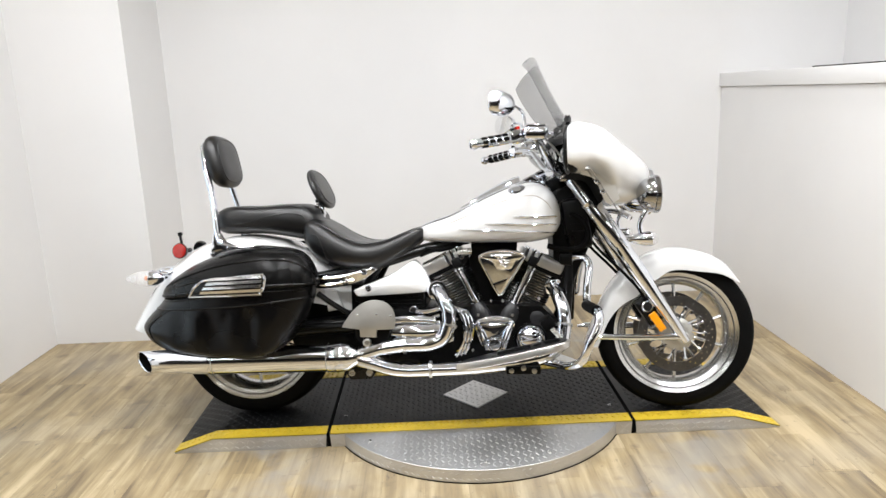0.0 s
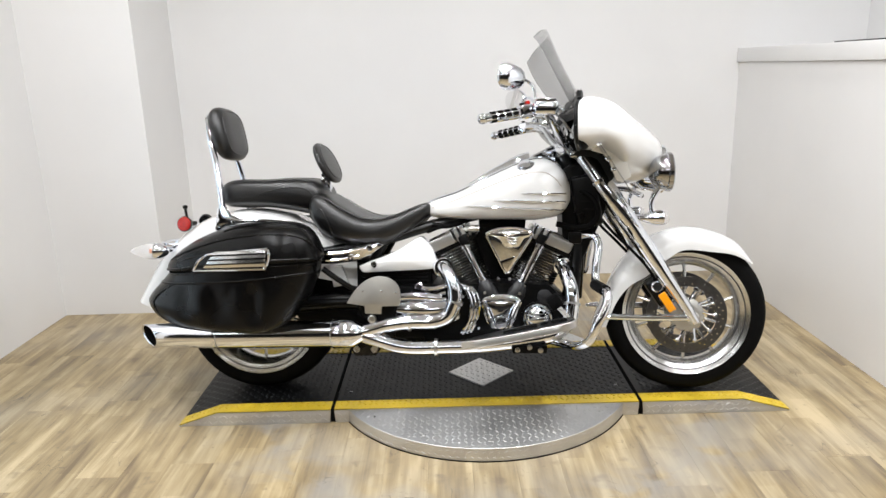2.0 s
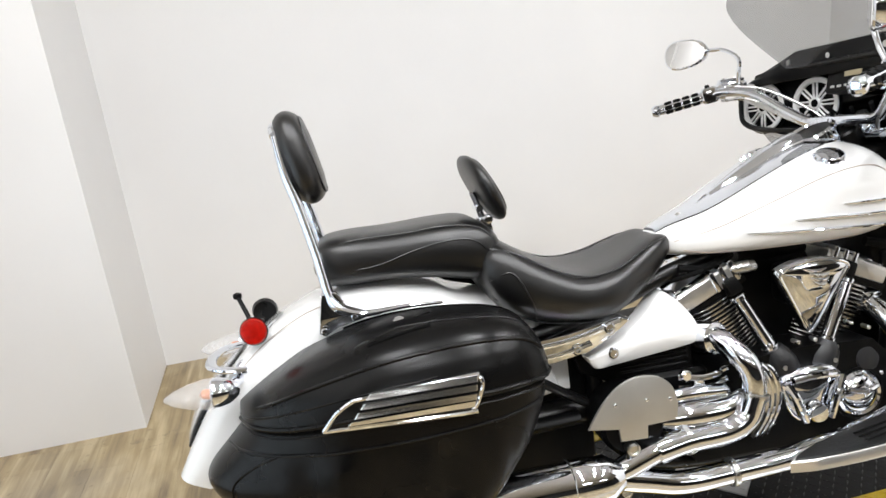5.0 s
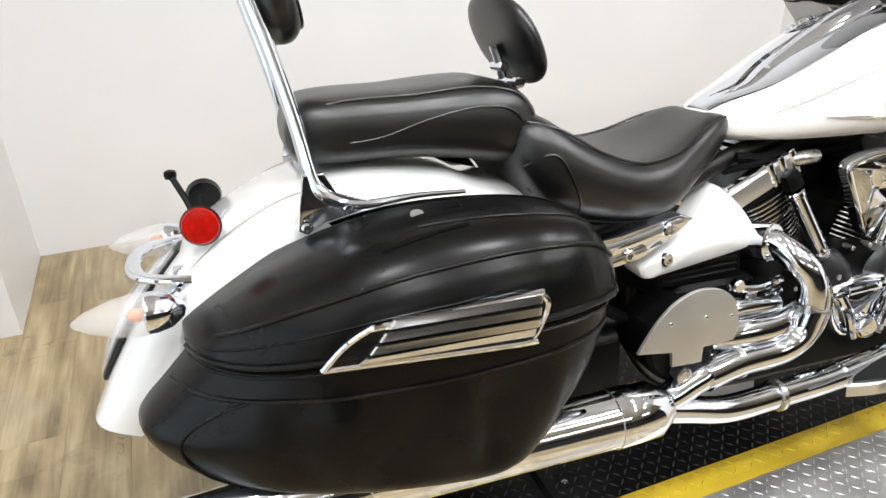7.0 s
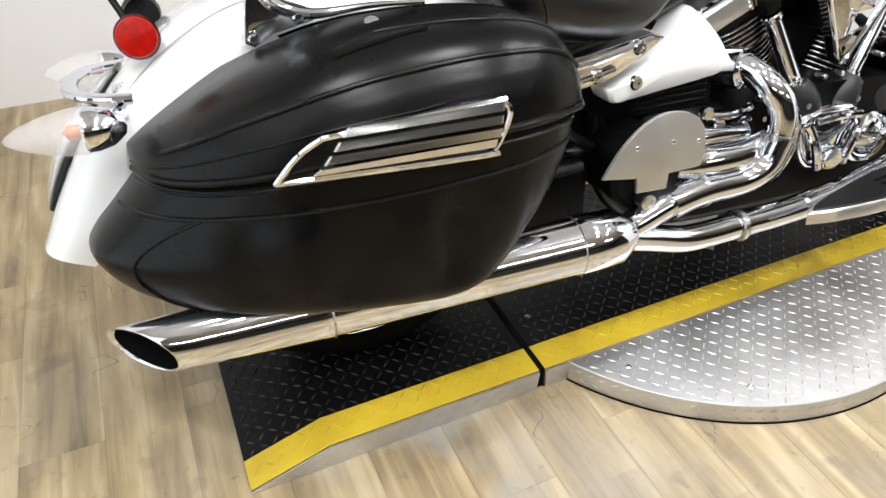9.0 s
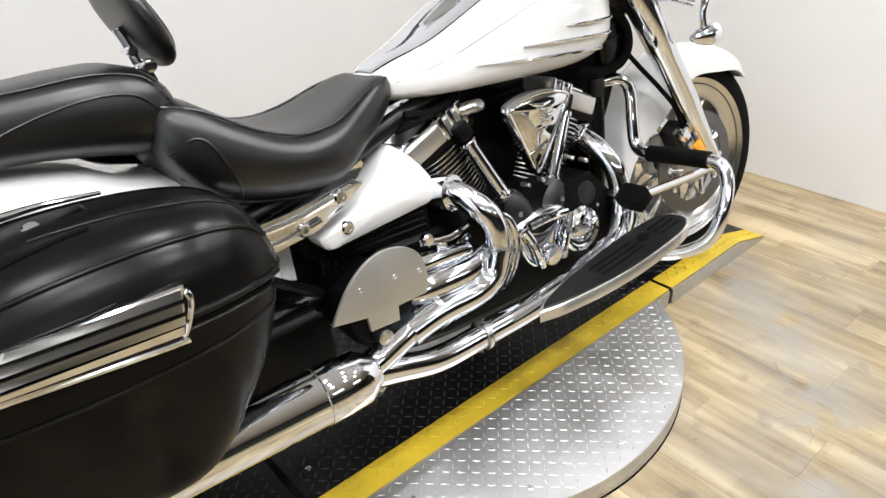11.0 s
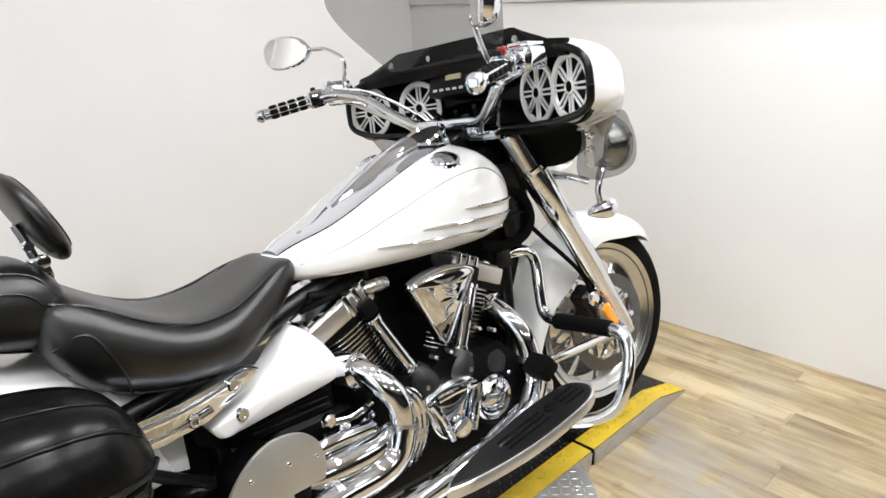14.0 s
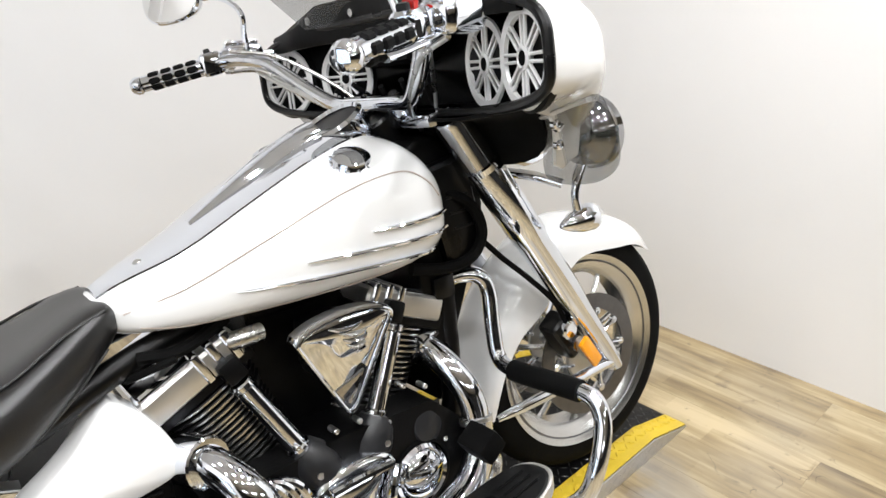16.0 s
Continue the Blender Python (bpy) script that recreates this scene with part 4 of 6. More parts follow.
ks = [-math.cos(math.pi * i / 46) for i in range(47)]
rows = [[body_at(k, lerp_table(LID_LOW, BAG_U + (0.30 if k > 0 else 0.36) * k)[0] * (1 - g) + 0.2865 * g) for k in ks] for g in [1 - (1 - i / 27) ** 1.0 for i in range(28)]]
rows.append([(p[0] * 0.97, p[1] + 0.03, 0.2855) for p in rows[-1]])
rings = [row + [(p[0], bag_inner(p[0]) + 0.02, p[2]) for p in row[::-1]] for row in rows]
bag = part("saddlebag", loft(rings), M_BAG, bike, "black leather saddlebag", 60)
rows = [[lid_at(k, q) for k in ks] for q in [i / 20 for i in range(21)]]
skirt = [[(p[0], p[1] + 0.004, p[2] - 0.003) for p in rows[0]], [(p[0] * 0.985, p[1] + 0.014, p[2] + 0.002) for p in rows[0]]]
rings = [row + [(p[0], bag_inner(p[0]) + 0.02, p[2]) for p in row[::-1]] for row in skirt[::-1] + rows]
lid = part("bag_lid", loft(rings), M_BAG, bag, "black leather lid", 60)


def lid_q(u, w):
    k = (u - BAG_U) / ((0.325 - BAG_U) if u > BAG_U else (BAG_U + 0.328))
    k = max(-0.999, min(0.999, k))
    _, lo, hi = lid_span(k)
    return k, math.asin(max(0.0, min(1.0, (w - lo) / (hi - lo))) ** (1 / 0.86)) / (math.pi / 2)


def bag_side(u, w, off=0.0):
    """The bag's skin at (u, w): the lid above its edge, the body below it."""
    if w >= lerp_table(LID_LOW, u)[0]:
        k, q = lid_q(u, w)
        p = lid_at(k, q, off)
        return (u, p[1], w)
    r, f = lerp_table(BAG_REAR, w)[0], lerp_table(BAG_FRONT, w)[0]
    k = (u - BAG_U) / ((f - BAG_U) if u > BAG_U else (BAG_U - r))
    p = body_at(max(-1, min(1, k)), w, off)
    return (u, p[1], w)


ends = [-0.985 + 1.975 * i / 30 for i in range(31)]
part("lid_hem", tube([lid_at(k, 0.02, 0.001) for k in ends], 0.0052, 8, 2), M_BAG, lid)
part("lid_fold", tube([lid_at(k, 0.20 + 0.10 * max(0.0, k), 0.0002) for k in ends[:18]], 0.0024, 6, 2), M_BAG, lid)
part("lid_welt", tube([lid_at(k, 0.44 + 0.04 * math.sin(2 * k), 0.0008) for k in ends[2:-1]], 0.0036, 8, 2), M_BAG, lid)
part("lid_crease", tube([lid_at(k, 0.80, 0.0003) for k in ends[14:-2]], 0.0022, 6, 2), M_BAG, lid)
part("lid_gap", tube([body_at(k, lid_span(k)[1] - 0.007, 0.0005) for k in ends], 0.0040, 6, 2), M_GAP, bag)
part("band_seam", tube([body_at(k, lid_span(k)[1] - 0.016, 0.0004) for k in ends], 0.0026, 6, 2), M_BAG, bag)
part("welt", tube([body_at(k, 0.452 + 0.028 * (k + 1), 0.0006) for k in ends], 0.0036, 8, 2), M_BAG, bag)
part("rear_seam", tube([body_at(k, w, 0.0006) for k, w in ((-0.72, 0.458), (-0.80, 0.43), (-0.845, 0.395), (-0.85, 0.36), (-0.83, 0.325), (-0.80, 0.304))], 0.0030, 8, 4), M_BAG, bag)
lock = part("bag_latch", plate([(-0.035, 0.656), (0.02, 0.676), (0.10, 0.692), (0.108, 0.686), (0.06, 0.672), (-0.03, 0.648)], -0.262, 0.03, 0.003), M_BLACK, bag)
part("lock_cylinder", lathe([(0.012, -0.012), (0.012, 0.003), (0.008, 0.005), (0, 0.004)], (0.037, -0.252, 0.680), (0, -0.55, 0.9), 16), M_CHROME, lock)
part("latch_slot", tube([lid_at(k, q, 0.0006) for k, q in ((-0.22, 0.66), (-0.10, 0.69), (0.05, 0.73), (0.16, 0.75))], 0.0032, 6, 4), M_GAP, lid)
badge_out = [(-0.137, 0.515), (-0.108, 0.552), (-0.075, 0.573), (-0.05, 0.578), (0.145, 0.597), (0.160, 0.595), (0.168, 0.580), (0.158, 0.546), (0.146, 0.530), (0.130, 0.524)]


def on_bag(bm, off):
    """Bends a plate built at v = 0 on to the bag's side."""
    for v in bm.verts:
        s = bag_side(v.co.x, v.co.z)
        v.co.y = s[1] - off + v.co.y
    return bm


badge = part("badge", on_bag(plate(badge_out, 0, 0.014, 0.003), 0.0125), M_BLACK, bag, "ribbed chrome badge")
part("badge_frame", tube([bag_side(u, w, 0.012) for u, w in badge_out + badge_out[:1]], 0.0048, 8, 3), M_CHROME, badge)
for k in range(4):
    t0, t1 = k / 4 + 0.03, (k + 1) / 4 - 0.05
    lo, hi = 0.524 + 0.066 * t0, 0.524 + 0.066 * t1
    a, b = -0.105 + 0.055 * t0, -0.105 + 0.055 * t1
    o = [(a + 0.012, lo), (0.150 + 0.012 * t0, lo + 0.010), (0.150 + 0.012 * t1, hi + 0.010), (b + 0.012, hi)]
    part("badge_rib", on_bag(plate(o, 0, 0.008, 0.004), 0.0185), M_RIM, badge)
mirrored(bag)

# exhaust
muffler = part("muffler", lathe([(0.0, 0.833), (0.030, 0.833), (0.052, 0.798), (0.0535, 0.753), (0.0535, 0.718), (0.0515, 0.713), (0.0515, 0.278), (0.0525, 0.273), (0.0525, 0.263), (0.0515, 0.258), (0.0475, 0.12), (0.0435, 0.04), (0.0420, 0.0), (0.0412, -0.004), (0.0395, -0.0042), (0.0380, -0.002), (0.0375, 0.05), (0.037, 0.15)],
                                (-0.363, -0.272, 0.254), (1, 0.0, 0.012), 40), M_CHROME, bike, "polished chrome muffler")
bore = part("muffler_bore", lathe([(0.0372, 0.0), (0.0365, 0.004), (0.036, 0.13), (0, 0.13)], (-0.363, -0.272, 0.254), (1, 0, 0.012), 40), M_GAP, muffler, "matte black inside of the pipe")
for ob in (muffler, bore):
    for v in ob.data.vertices:
        t = (v.co.x + 0.367) / 0.16
        if t < 1:
            v.co.x += (-(v.co.z - 0.254) * 0.30 - (v.co.y + 0.272) * 1.15) * max(0, 1 - max(t, 0)) ** 1.0
for h in (0.278, 0.718):
    part("muffler_band", lathe([(0.0525, h - 0.002), (0.0545, h), (0.0525, h + 0.002)], (-0.363, -0.272, 0.254), (1, 0, 0.012), 40), M_STEEL, muffler)
for nm, pts, r in (("rear_header", [(0.750, -0.118, 0.494), (0.768, -0.170, 0.498), (0.792, -0.213, 0.470), (0.811, -0.232, 0.430), (0.812, -0.235, 0.375), (0.788, -0.235, 0.325), (0.735, -0.235, 0.302), (0.640, -0.240, 0.300), (0.560, -0.250, 0.292), (0.480, -0.262, 0.272), (0.44, -0.270, 0.270)], 0.0272),
                   ("front_header", [(1.214, -0.055, 0.514), (1.226, -0.095, 0.492), (1.238, -0.138, 0.458), (1.250, -0.168, 0.415), (1.253, -0.182, 0.360), (1.238, -0.192, 0.295), (1.180, -0.208, 0.250), (1.06, -0.228, 0.228), (0.90, -0.240, 0.212), (0.74, -0.245, 0.206), (0.62, -0.252, 0.208), (0.53, -0.258, 0.232), (0.45, -0.268, 0.258)], 0.0265)):
    pipe = part(nm, tube(pts, r, 20, 7), M_CHROME, bike, "chrome exhaust pipe with heat shield")
    mid = pts[4:9]
    part("heat_shield", tube([(p[0], p[1] - 0.0045, p[2] + 0.001) for p in mid], r + 0.0022, 20, 7), M_CHROME, pipe)
    part("flange", cyl(pts[0], pts[1], r + 0.012, 18, 0.003), M_CHROME, pipe)
    for p in (pts[4], pts[-4]):
        part("clamp", lathe([(r + 0.001, -0.007), (r + 0.006, -0.006), (r + 0.006, 0.006), (r + 0.001, 0.007)], p, Vector(pts[pts.index(p) + 1]) - Vector(pts[pts.index(p) - 1]), 22), M_STEEL, pipe)
part("exhaust_bracket", plate([(0.40, 0.245), (0.55, 0.245), (0.530, 0.195), (0.505, 0.165), (0.425, 0.163), (0.405, 0.19)], -0.215, 0.01, 0.002), M_BLACK, bike)
for u, w in ((0.432, 0.190), (0.500, 0.190)):
    part("bracket_bolt", lathe([(0.013, 0), (0.013, 0.006), (0.008, 0.006), (0.007, 0.002), (0, 0.002)], (u, -0.216, w), (0, -1, 0), 14), M_STEEL, bike)
part("upper_chamber", tube([(0.56, -0.205, 0.345), (0.64, -0.215, 0.345), (0.74, -0.215, 0.345), (0.80, -0.205, 0.36)], [0.02, 0.032, 0.032, 0.026], 18, 6), M_CHROME, bike, "chrome pipe cover")
part("upper_pipe", tube([(0.56, -0.20, 0.385), (0.66, -0.205, 0.392), (0.76, -0.200, 0.385)], 0.017, 14, 6), M_CHROME, bike)

# cover plates on the right side
heart = part("belt_guard", plate([(p.x, p.z) for p in spline([(0.408, 0, 0.378), (0.420, 0, 0.398), (0.445, 0, 0.432), (0.476, 0, 0.460), (0.513, 0, 0.477), (0.548, 0, 0.478), (0.580, 0, 0.468), (0.604, 0, 0.444), (0.613, 0, 0.410), (0.611, 0, 0.382), (0.606, 0, 0.368)], 4)] + [(0.541, 0.366), (0.539, 0.337), (0.478, 0.339), (0.476, 0.368)], -0.272, 0.007, 0.002),
             M_SATIN, bike, "brushed aluminium cover plate")
for u, w in ((0.470, 0.425), (0.542, 0.425), (0.602, 0.418)):
    part("rivet", lathe([(0.0045, 0), (0.0036, 0.0025), (0.0015, 0.0035), (0, 0.0035)], (u - (0.006 if u > 0.6 else 0), -0.272, w), (0, -1, 0), 12), M_CHROME, heart)
part("pivot_cap", lathe([(0.015, -0.02), (0.015, 0.004), (0.010, 0.006), (0.009, 0.002), (0, 0.002)], (0.503, -0.272, 0.318), (0, -1, 0), 18), M_STEEL, bike)
part("pivot_housing", lathe([(0.075, -0.10), (0.075, -0.01), (0.066, 0.0), (0.0, 0.0)], (0.52, -0.245, 0.36), (0, -1, 0), 32), M_ENGINE, bike)
bm = plate([(0.446, 0.508), (0.456, 0.515), (0.490, 0.529), (0.545, 0.548), (0.597, 0.570), (0.640, 0.598), (0.662, 0.611), (0.676, 0.612), (0.694, 0.599), (0.712, 0.579), (0.728, 0.553), (0.737, 0.524), (0.735, 0.503), (0.720, 0.492), (0.670, 0.489), (0.58, 0.487), (0.50, 0.485), (0.468, 0.484), (0.455, 0.490)], -0.211, 0.07, 0.011, 4, dome=0.012)
for v in bm.verts:
    v.co.y += 0.19 * (v.co.x - 0.50) + 0.74 * max(0.0, v.co.z - 0.525) ** 2 / (max(0.0, v.co.z - 0.525) + 0.012)
cover = part("side_cover", bm, M_WHITE, bike, "glossy white side cover")
for u, v, w, par in ((0.503, -0.2045, 0.517, cover), (0.492, -0.222, 0.582, None), (0.417, -0.217, 0.543, None)):
    b = lathe([(0.0125, -0.006), (0.0125, 0.004), (0.0095, 0.008), (0.006, 0.008), (0.005, 0.004), (0, 0.004)], (u, v + 0.002, w), (0, -1, 0), 18)
    part("cover_bolt", b, M_CHROME, par or bike)
strut = part("fender_strut", plate([(0.285, 0.520), (0.285, 0.572), (0.40, 0.580), (0.52, 0.602), (0.545, 0.592), (0.50, 0.560), (0.44, 0.532), (0.36, 0.520)], -0.216, 0.03, 0.006), M_CHROME, bike, "chrome fender strut")
part("strut_rib", tube([(0.29, -0.217, 0.560), (0.40, -0.218, 0.566), (0.52, -0.218, 0.592)], 0.006, 8), M_CHROME, strut)
part("strut_rib", tube([(0.29, -0.217, 0.535), (0.37, -0.218, 0.537), (0.45, -0.218, 0.552)], 0.005, 8), M_CHROME, strut)
airbox = part("side_box", plate([(0.43, 0.500), (0.72, 0.520), (0.72, 0.430), (0.50, 0.430), (0.44, 0.46)], -0.142, 0.272, 0.008), M_PLASTIC, bike, "ribbed black side box")
for k in range(4):
    part("rib", box((0.62, -0.1435, 0.445 + 0.014 * k), (0.17, 0.008, 0.0055), None, 0.002, 1), M_PLASTIC, airbox)

# frame
for s in (-1, 1):
    part("frame_tube", tube([(0.10, s * 0.14, 0.545), (0.30, s * 0.145, 0.56), (0.52, s * 0.12, 0.60), (0.72, s * 0.08, 0.655), (1.0, s * 0.06, 0.72), (1.22, s * 0.04, 0.80)], 0.020, 12), M_BLACK, bike)
    part("frame_tube", tube([(1.26, s * 0.045, 0.83), (1.285, s * 0.075, 0.70), (1.28, s * 0.09, 0.50), (1.25, s * 0.10, 0.32), (1.15, s * 0.11, 0.20), (0.90, s * 0.12, 0.185), (0.62, s * 0.12, 0.20), (0.50, s * 0.12, 0.30), (0.48, s * 0.12, 0.48), (0.53, s * 0.115, 0.60)], 0.021, 12), M_BLACK, bike)
    part("swingarm", tube([(0.0, s * 0.135, 0.310), (0.15, s * 0.14, 0.345), (0.34, s * 0.13, 0.365), (0.50, s * 0.10, 0.36)], [0.026, 0.030, 0.034, 0.036], 12), M_BLACK, bike)
    part("subframe", tube([(0.30, s * 0.19, 0.50), (0.36, s * 0.185, 0.455), (0.44, s * 0.17, 0.40)], 0.011, 10), M_BLACK, bike)
part("axle", cyl((0, -0.17, 0.310), (0, 0.17, 0.310), 0.016, 16, 0.003), M_STEEL, bike)
part("frame_panel", plate([(0.315, 0.512), (0.365, 0.505), (0.392, 0.430), (0.330, 0.420)], -0.150, 0.27, 0.006), M_WHITE, bike, "white inner side panel")
part("inner_guard", plate([(0.16, 0.52), (0.47, 0.52), (0.47, 0.20), (0.22, 0.20), (0.14, 0.36)], -0.115, 0.23, 0.006), M_ENGINE, bike)
part("chain_guard", tube([(0.03, -0.16, 0.355), (0.2, -0.165, 0.362), (0.42, -0.165, 0.368)], 0.022, 12, flat=0.6), M_PLASTIC, bike)
part("neck", cyl((1.235, 0, 0.93), (1.315, 0, 0.79), 0.038, 24, 0.005), M_BLACK, bike)
rad = part("oil_cooler", box((1.315, 0, 0.745), (0.10, 0.25, 0.20), Matrix.Rotation(radians(-10), 3, "Y"), 0.02, 3), M_BLACK, bike, "black cooler cowl below the tank's front")
for k in range(3):
    part("louvre", box((1.31 + 0.006 * k, -0.1265, 0.775 - 0.03 * k), (0.05, 0.004, 0.005), None, 0.001, 1), M_MAT, rad)
part("neck_panel", plate([(1.225, 0.84), (1.255, 0.885), (1.315, 0.885), (1.365, 0.815), (1.395, 0.745), (1.375, 0.675), (1.335, 0.590), (1.30, 0.515), (1.262, 0.445), (1.232, 0.47), (1.222, 0.66)], -0.100, 0.20, 0.012, 2), M_ENGINE, bike, "black cover between tank and fork")
part("downtube_cover", box((1.285, 0, 0.52), (0.055, 0.16, 0.32), Matrix.Rotation(radians(3), 3, "Y"), 0.012, 2), M_BLACK, bike)
part("hose", tube([(1.255, -0.10, 0.80), (1.33, -0.13, 0.76), (1.355, -0.135, 0.70), (1.33, -0.13, 0.655), (1.27, -0.12, 0.645), (1.20, -0.11, 0.66)], 0.0115, 10), M_RUBBER, bike)

# engine
eng = empty("engine")
eng.parent = bike
part("crankcase", loft([[(u, v, w) for u, w in ((0.70, 0.20), (0.66, 0.27), (0.68, 0.38), (0.80, 0.43), (0.985, 0.44), (1.17, 0.43), (1.24, 0.36), (1.25, 0.26), (1.18, 0.20))] for v in (-0.165, -0.15, 0.15, 0.165)]), M_ENGINE, eng, "black engine case", 25)
part("gearbox", box((0.66, 0, 0.32), (0.20, 0.30, 0.22), None, 0.03, 3), M_ENGINE, eng)


def cylinder(sign, base, tip):
    """A finned cylinder with its head and chrome rocker cover."""
    d = (Vector(tip) - Vector(base)).normalized()
    rot = frame_to(d, (0, 1, 0))
    length = (Vector(tip) - Vector(base)).length
    g = empty("cylinder")
    g.parent = bike
    part("barrel", cyl(base, Vector(base) + d * length * 0.93, 0.068, 28), M_ENGINE, g)
    n = 18
    for k in range(n):
        t = 0.18 + 0.68 * k / (n - 1)
        c = Vector(base) + d * length * t
        big = 0.198 if k > 12 else 0.178 + 0.0008 * k
        bm = bmesh.new()
        ring = []
        for j in range(28):
            a = 2 * math.pi * j / 28
            ring.append((big / 2 * sgn_pow(math.cos(a), 0.85), big * 0.55 * sgn_pow(math.sin(a), 0.85)))
        lo = [bm.verts.new(c + rot @ Vector((x * 0.985, y * 0.985, -0.0032))) for x, y in ring]
        m0 = [bm.verts.new(c + rot @ Vector((x, y, -0.0016))) for x, y in ring]
        m1 = [bm.verts.new(c + rot @ Vector((x, y, 0.0016))) for x, y in ring]
        hi = [bm.verts.new(c + rot @ Vector((x * 0.985, y * 0.985, 0.0032))) for x, y in ring]
        for p, q in ((lo, m0), (m0, m1), (m1, hi)):
            for j in range(28):
                bm.faces.new((p[j], p[(j + 1) % 28], q[(j + 1) % 28], q[j]))
        bm.faces.new(lo[::-1])
        bm.faces.new(hi)
        fin = part("fin", bm, M_ENGINE, g)
        fin.data.materials.append(M_FIN)
        for p in fin.data.polygons:
            nrm = rot.transposed() @ p.normal
            if abs(nrm.z) < 0.5:
                p.material_index = 1
    c = Vector(base) + d * length * 0.93
    part("head", box(c, (0.190, 0.215, 0.030), rot, 0.010, 2), M_ENGINE, g)
    c = Vector(base) + d * length * 1.02
    rc = part("rocker_cover", box(c, (0.176, 0.222, 0.050), rot, 0.014, 3), M_ALUM, g, "chrome rocker cover")
    inner = 1 if (rot.col[0].x > 0) == (base[0] < 0.985) else -1
    part("cover_crown", box(c + rot @ Vector((-inner * 0.030, 0, 0.022)), (0.104, 0.200, 0.022), rot, 0.010, 3), M_CHROME, rc)
    for k in range(3):
        part("cover_rib", box(c + rot @ Vector((inner * (0.018 + 0.027 * k), 0, 0.006)), (0.015, 0.230, 0.056), rot, 0.006, 3), M_CHROME, rc)
    for k in (-1, 1):
        part("cover_screw", lathe([(0.007, -0.004), (0.007, 0.006), (0, 0.007)], c + rot @ Vector((k * 0.074, -0.085 if rot.col[1].y > 0 else 0.085, 0.024)), d, 10), M_STEEL, rc)
    return g


cylinder(-1, (0.905, 0, 0.350), (0.792, 0, 0.598))
cylinder(1, (1.068, 0, 0.350), (1.178, 0, 0.592))
for s, (a, b) in enumerate((((0.850, -0.122, 0.578), (0.925, -0.146, 0.424)), ((1.136, -0.124, 0.578), (1.056, -0.142, 0.420)))):
    pr = part("pushrod_tube", cyl(a, b, 0.0175, 20, 0.003), M_CHROME, eng, "chrome pushrod tube")
    A, Bv = Vector(a), Vector(b)
    d = (Bv - A).normalized()
    part("collar", cyl(Bv - d * 0.030, Bv - d * 0.010, 0.021, 20, 0.003), M_CHROME, pr)
    part("collar", cyl(A - d * 0.002, A + d * 0.012, 0.0205, 20, 0.003), M_CHROME, pr)
    tb = part("tappet_block", lathe([(0.0, 0.02), (0.026, 0.02), (0.036, 0.0), (0.040, -0.025), (0.036, -0.055), (0, -0.06)], Bv, -d, 24), M_CASE, eng)
    part("tappet_bolt", lathe([(0.006, 0), (0.006, 0.006), (0, 0.007)], Bv + Vector((0.0, -0.036, -0.02)), (0, -1, 0), 10), M_STEEL, tb)
    part("rocker_block", box(A + Vector((0.006 if s else -0.006, 0.015, 0.022)), (0.036, 0.05, 0.040), frame_to(-d, (0, 1, 0)), 0.008, 2), M_ENGINE, eng)
AIR = Matrix.Translation((1.020, -0.166, 0.550)) @ Matrix.Rotation(radians(3), 4, "X")


def air_plate(outline, lift, thick, bevel, smooth=0, dome=0.0):
    """A plate on the leaning face of the air cleaner, drawn round its centre."""
    bm = plate([(-u, w) for u, w in outline][::-1], -lift, thick, bevel, smooth, dome)
    bmesh.ops.transform(bm, matrix=Matrix.Diagonal((-1, 1, 1, 1)), verts=bm.verts)
    bmesh.ops.recalc_face_normals(bm, faces=bm.faces)
    bmesh.ops.transform(bm, matrix=AIR, verts=bm.verts)
    return bm


air_rim = [(-0.092, 0.074), (-0.078, 0.088), (-0.045, 0.098), (0.0, 0.102), (0.045, 0.098), (0.078, 0.088), (0.091, 0.074), (0.074, 0.044), (0.034, -0.020), (0.002, -0.070), (-0.012, -0.078), (-0.022, -0.068), (-0.046, -0.020), (-0.076, 0.040)]
air = part("air_cleaner", air_plate(air_rim, 0.0, 0.026, 0.008, 2), M_CHROME, eng, "triangular chrome air cleaner cover")
part("cover_ridge", tube([AIR @ Vector((u * 0.955, -0.001, 0.006 + (w - 0.006) * 0.955)) for u, w in air_rim + air_rim[:1]], 0.0038, 8, 4), M_CHROME, air)
crest = part("crest", air_plate([(-0.083, 0.076), (-0.060, 0.087), (-0.030, 0.092), (0.0, 0.094), (0.030, 0.092), (0.060, 0.087), (0.082, 0.076), (0.068, 0.062), (0.052, 0.054), (0.040, 0.034), (0.028, 0.025), (-0.012, 0.024), (-0.026, 0.036), (-0.036, 0.054), (-0.058, 0.066)], 0.009, 0.012, 0.005, 3, dome=0.005), M_CHROME, air, "embossed chrome crest")
for k, (u, w, half) in enumerate(((-0.004, 0.074, 0.030), (0.008, 0.062, 0.026), (0.010, 0.050, 0.022), (0.010, 0.039, 0.017))):
    part("crest_feather", tube([AIR @ Vector((u + half * q, -0.0105 + 0.003 * abs(q), w + 0.006 * q * q - 0.003 * q)) for q in (-1, -0.5, 0, 0.5, 1)], [0.0018, 0.0036, 0.0042, 0.0036, 0.0018], 8, 3), M_STEEL if k % 2 else M_CHROME, crest)
part("inlay", air_plate([(-0.036, -0.028), (0.022, -0.008), (0.002, -0.044), (-0.010, -0.060), (-0.018, -0.056)], 0.003, 0.004, 0.002), M_DARK, air, "dark chrome inlay")
part("air_box", box((1.015, -0.10, 0.585), (0.09, 0.07, 0.10), None, 0.02, 2), M_ENGINE, eng)
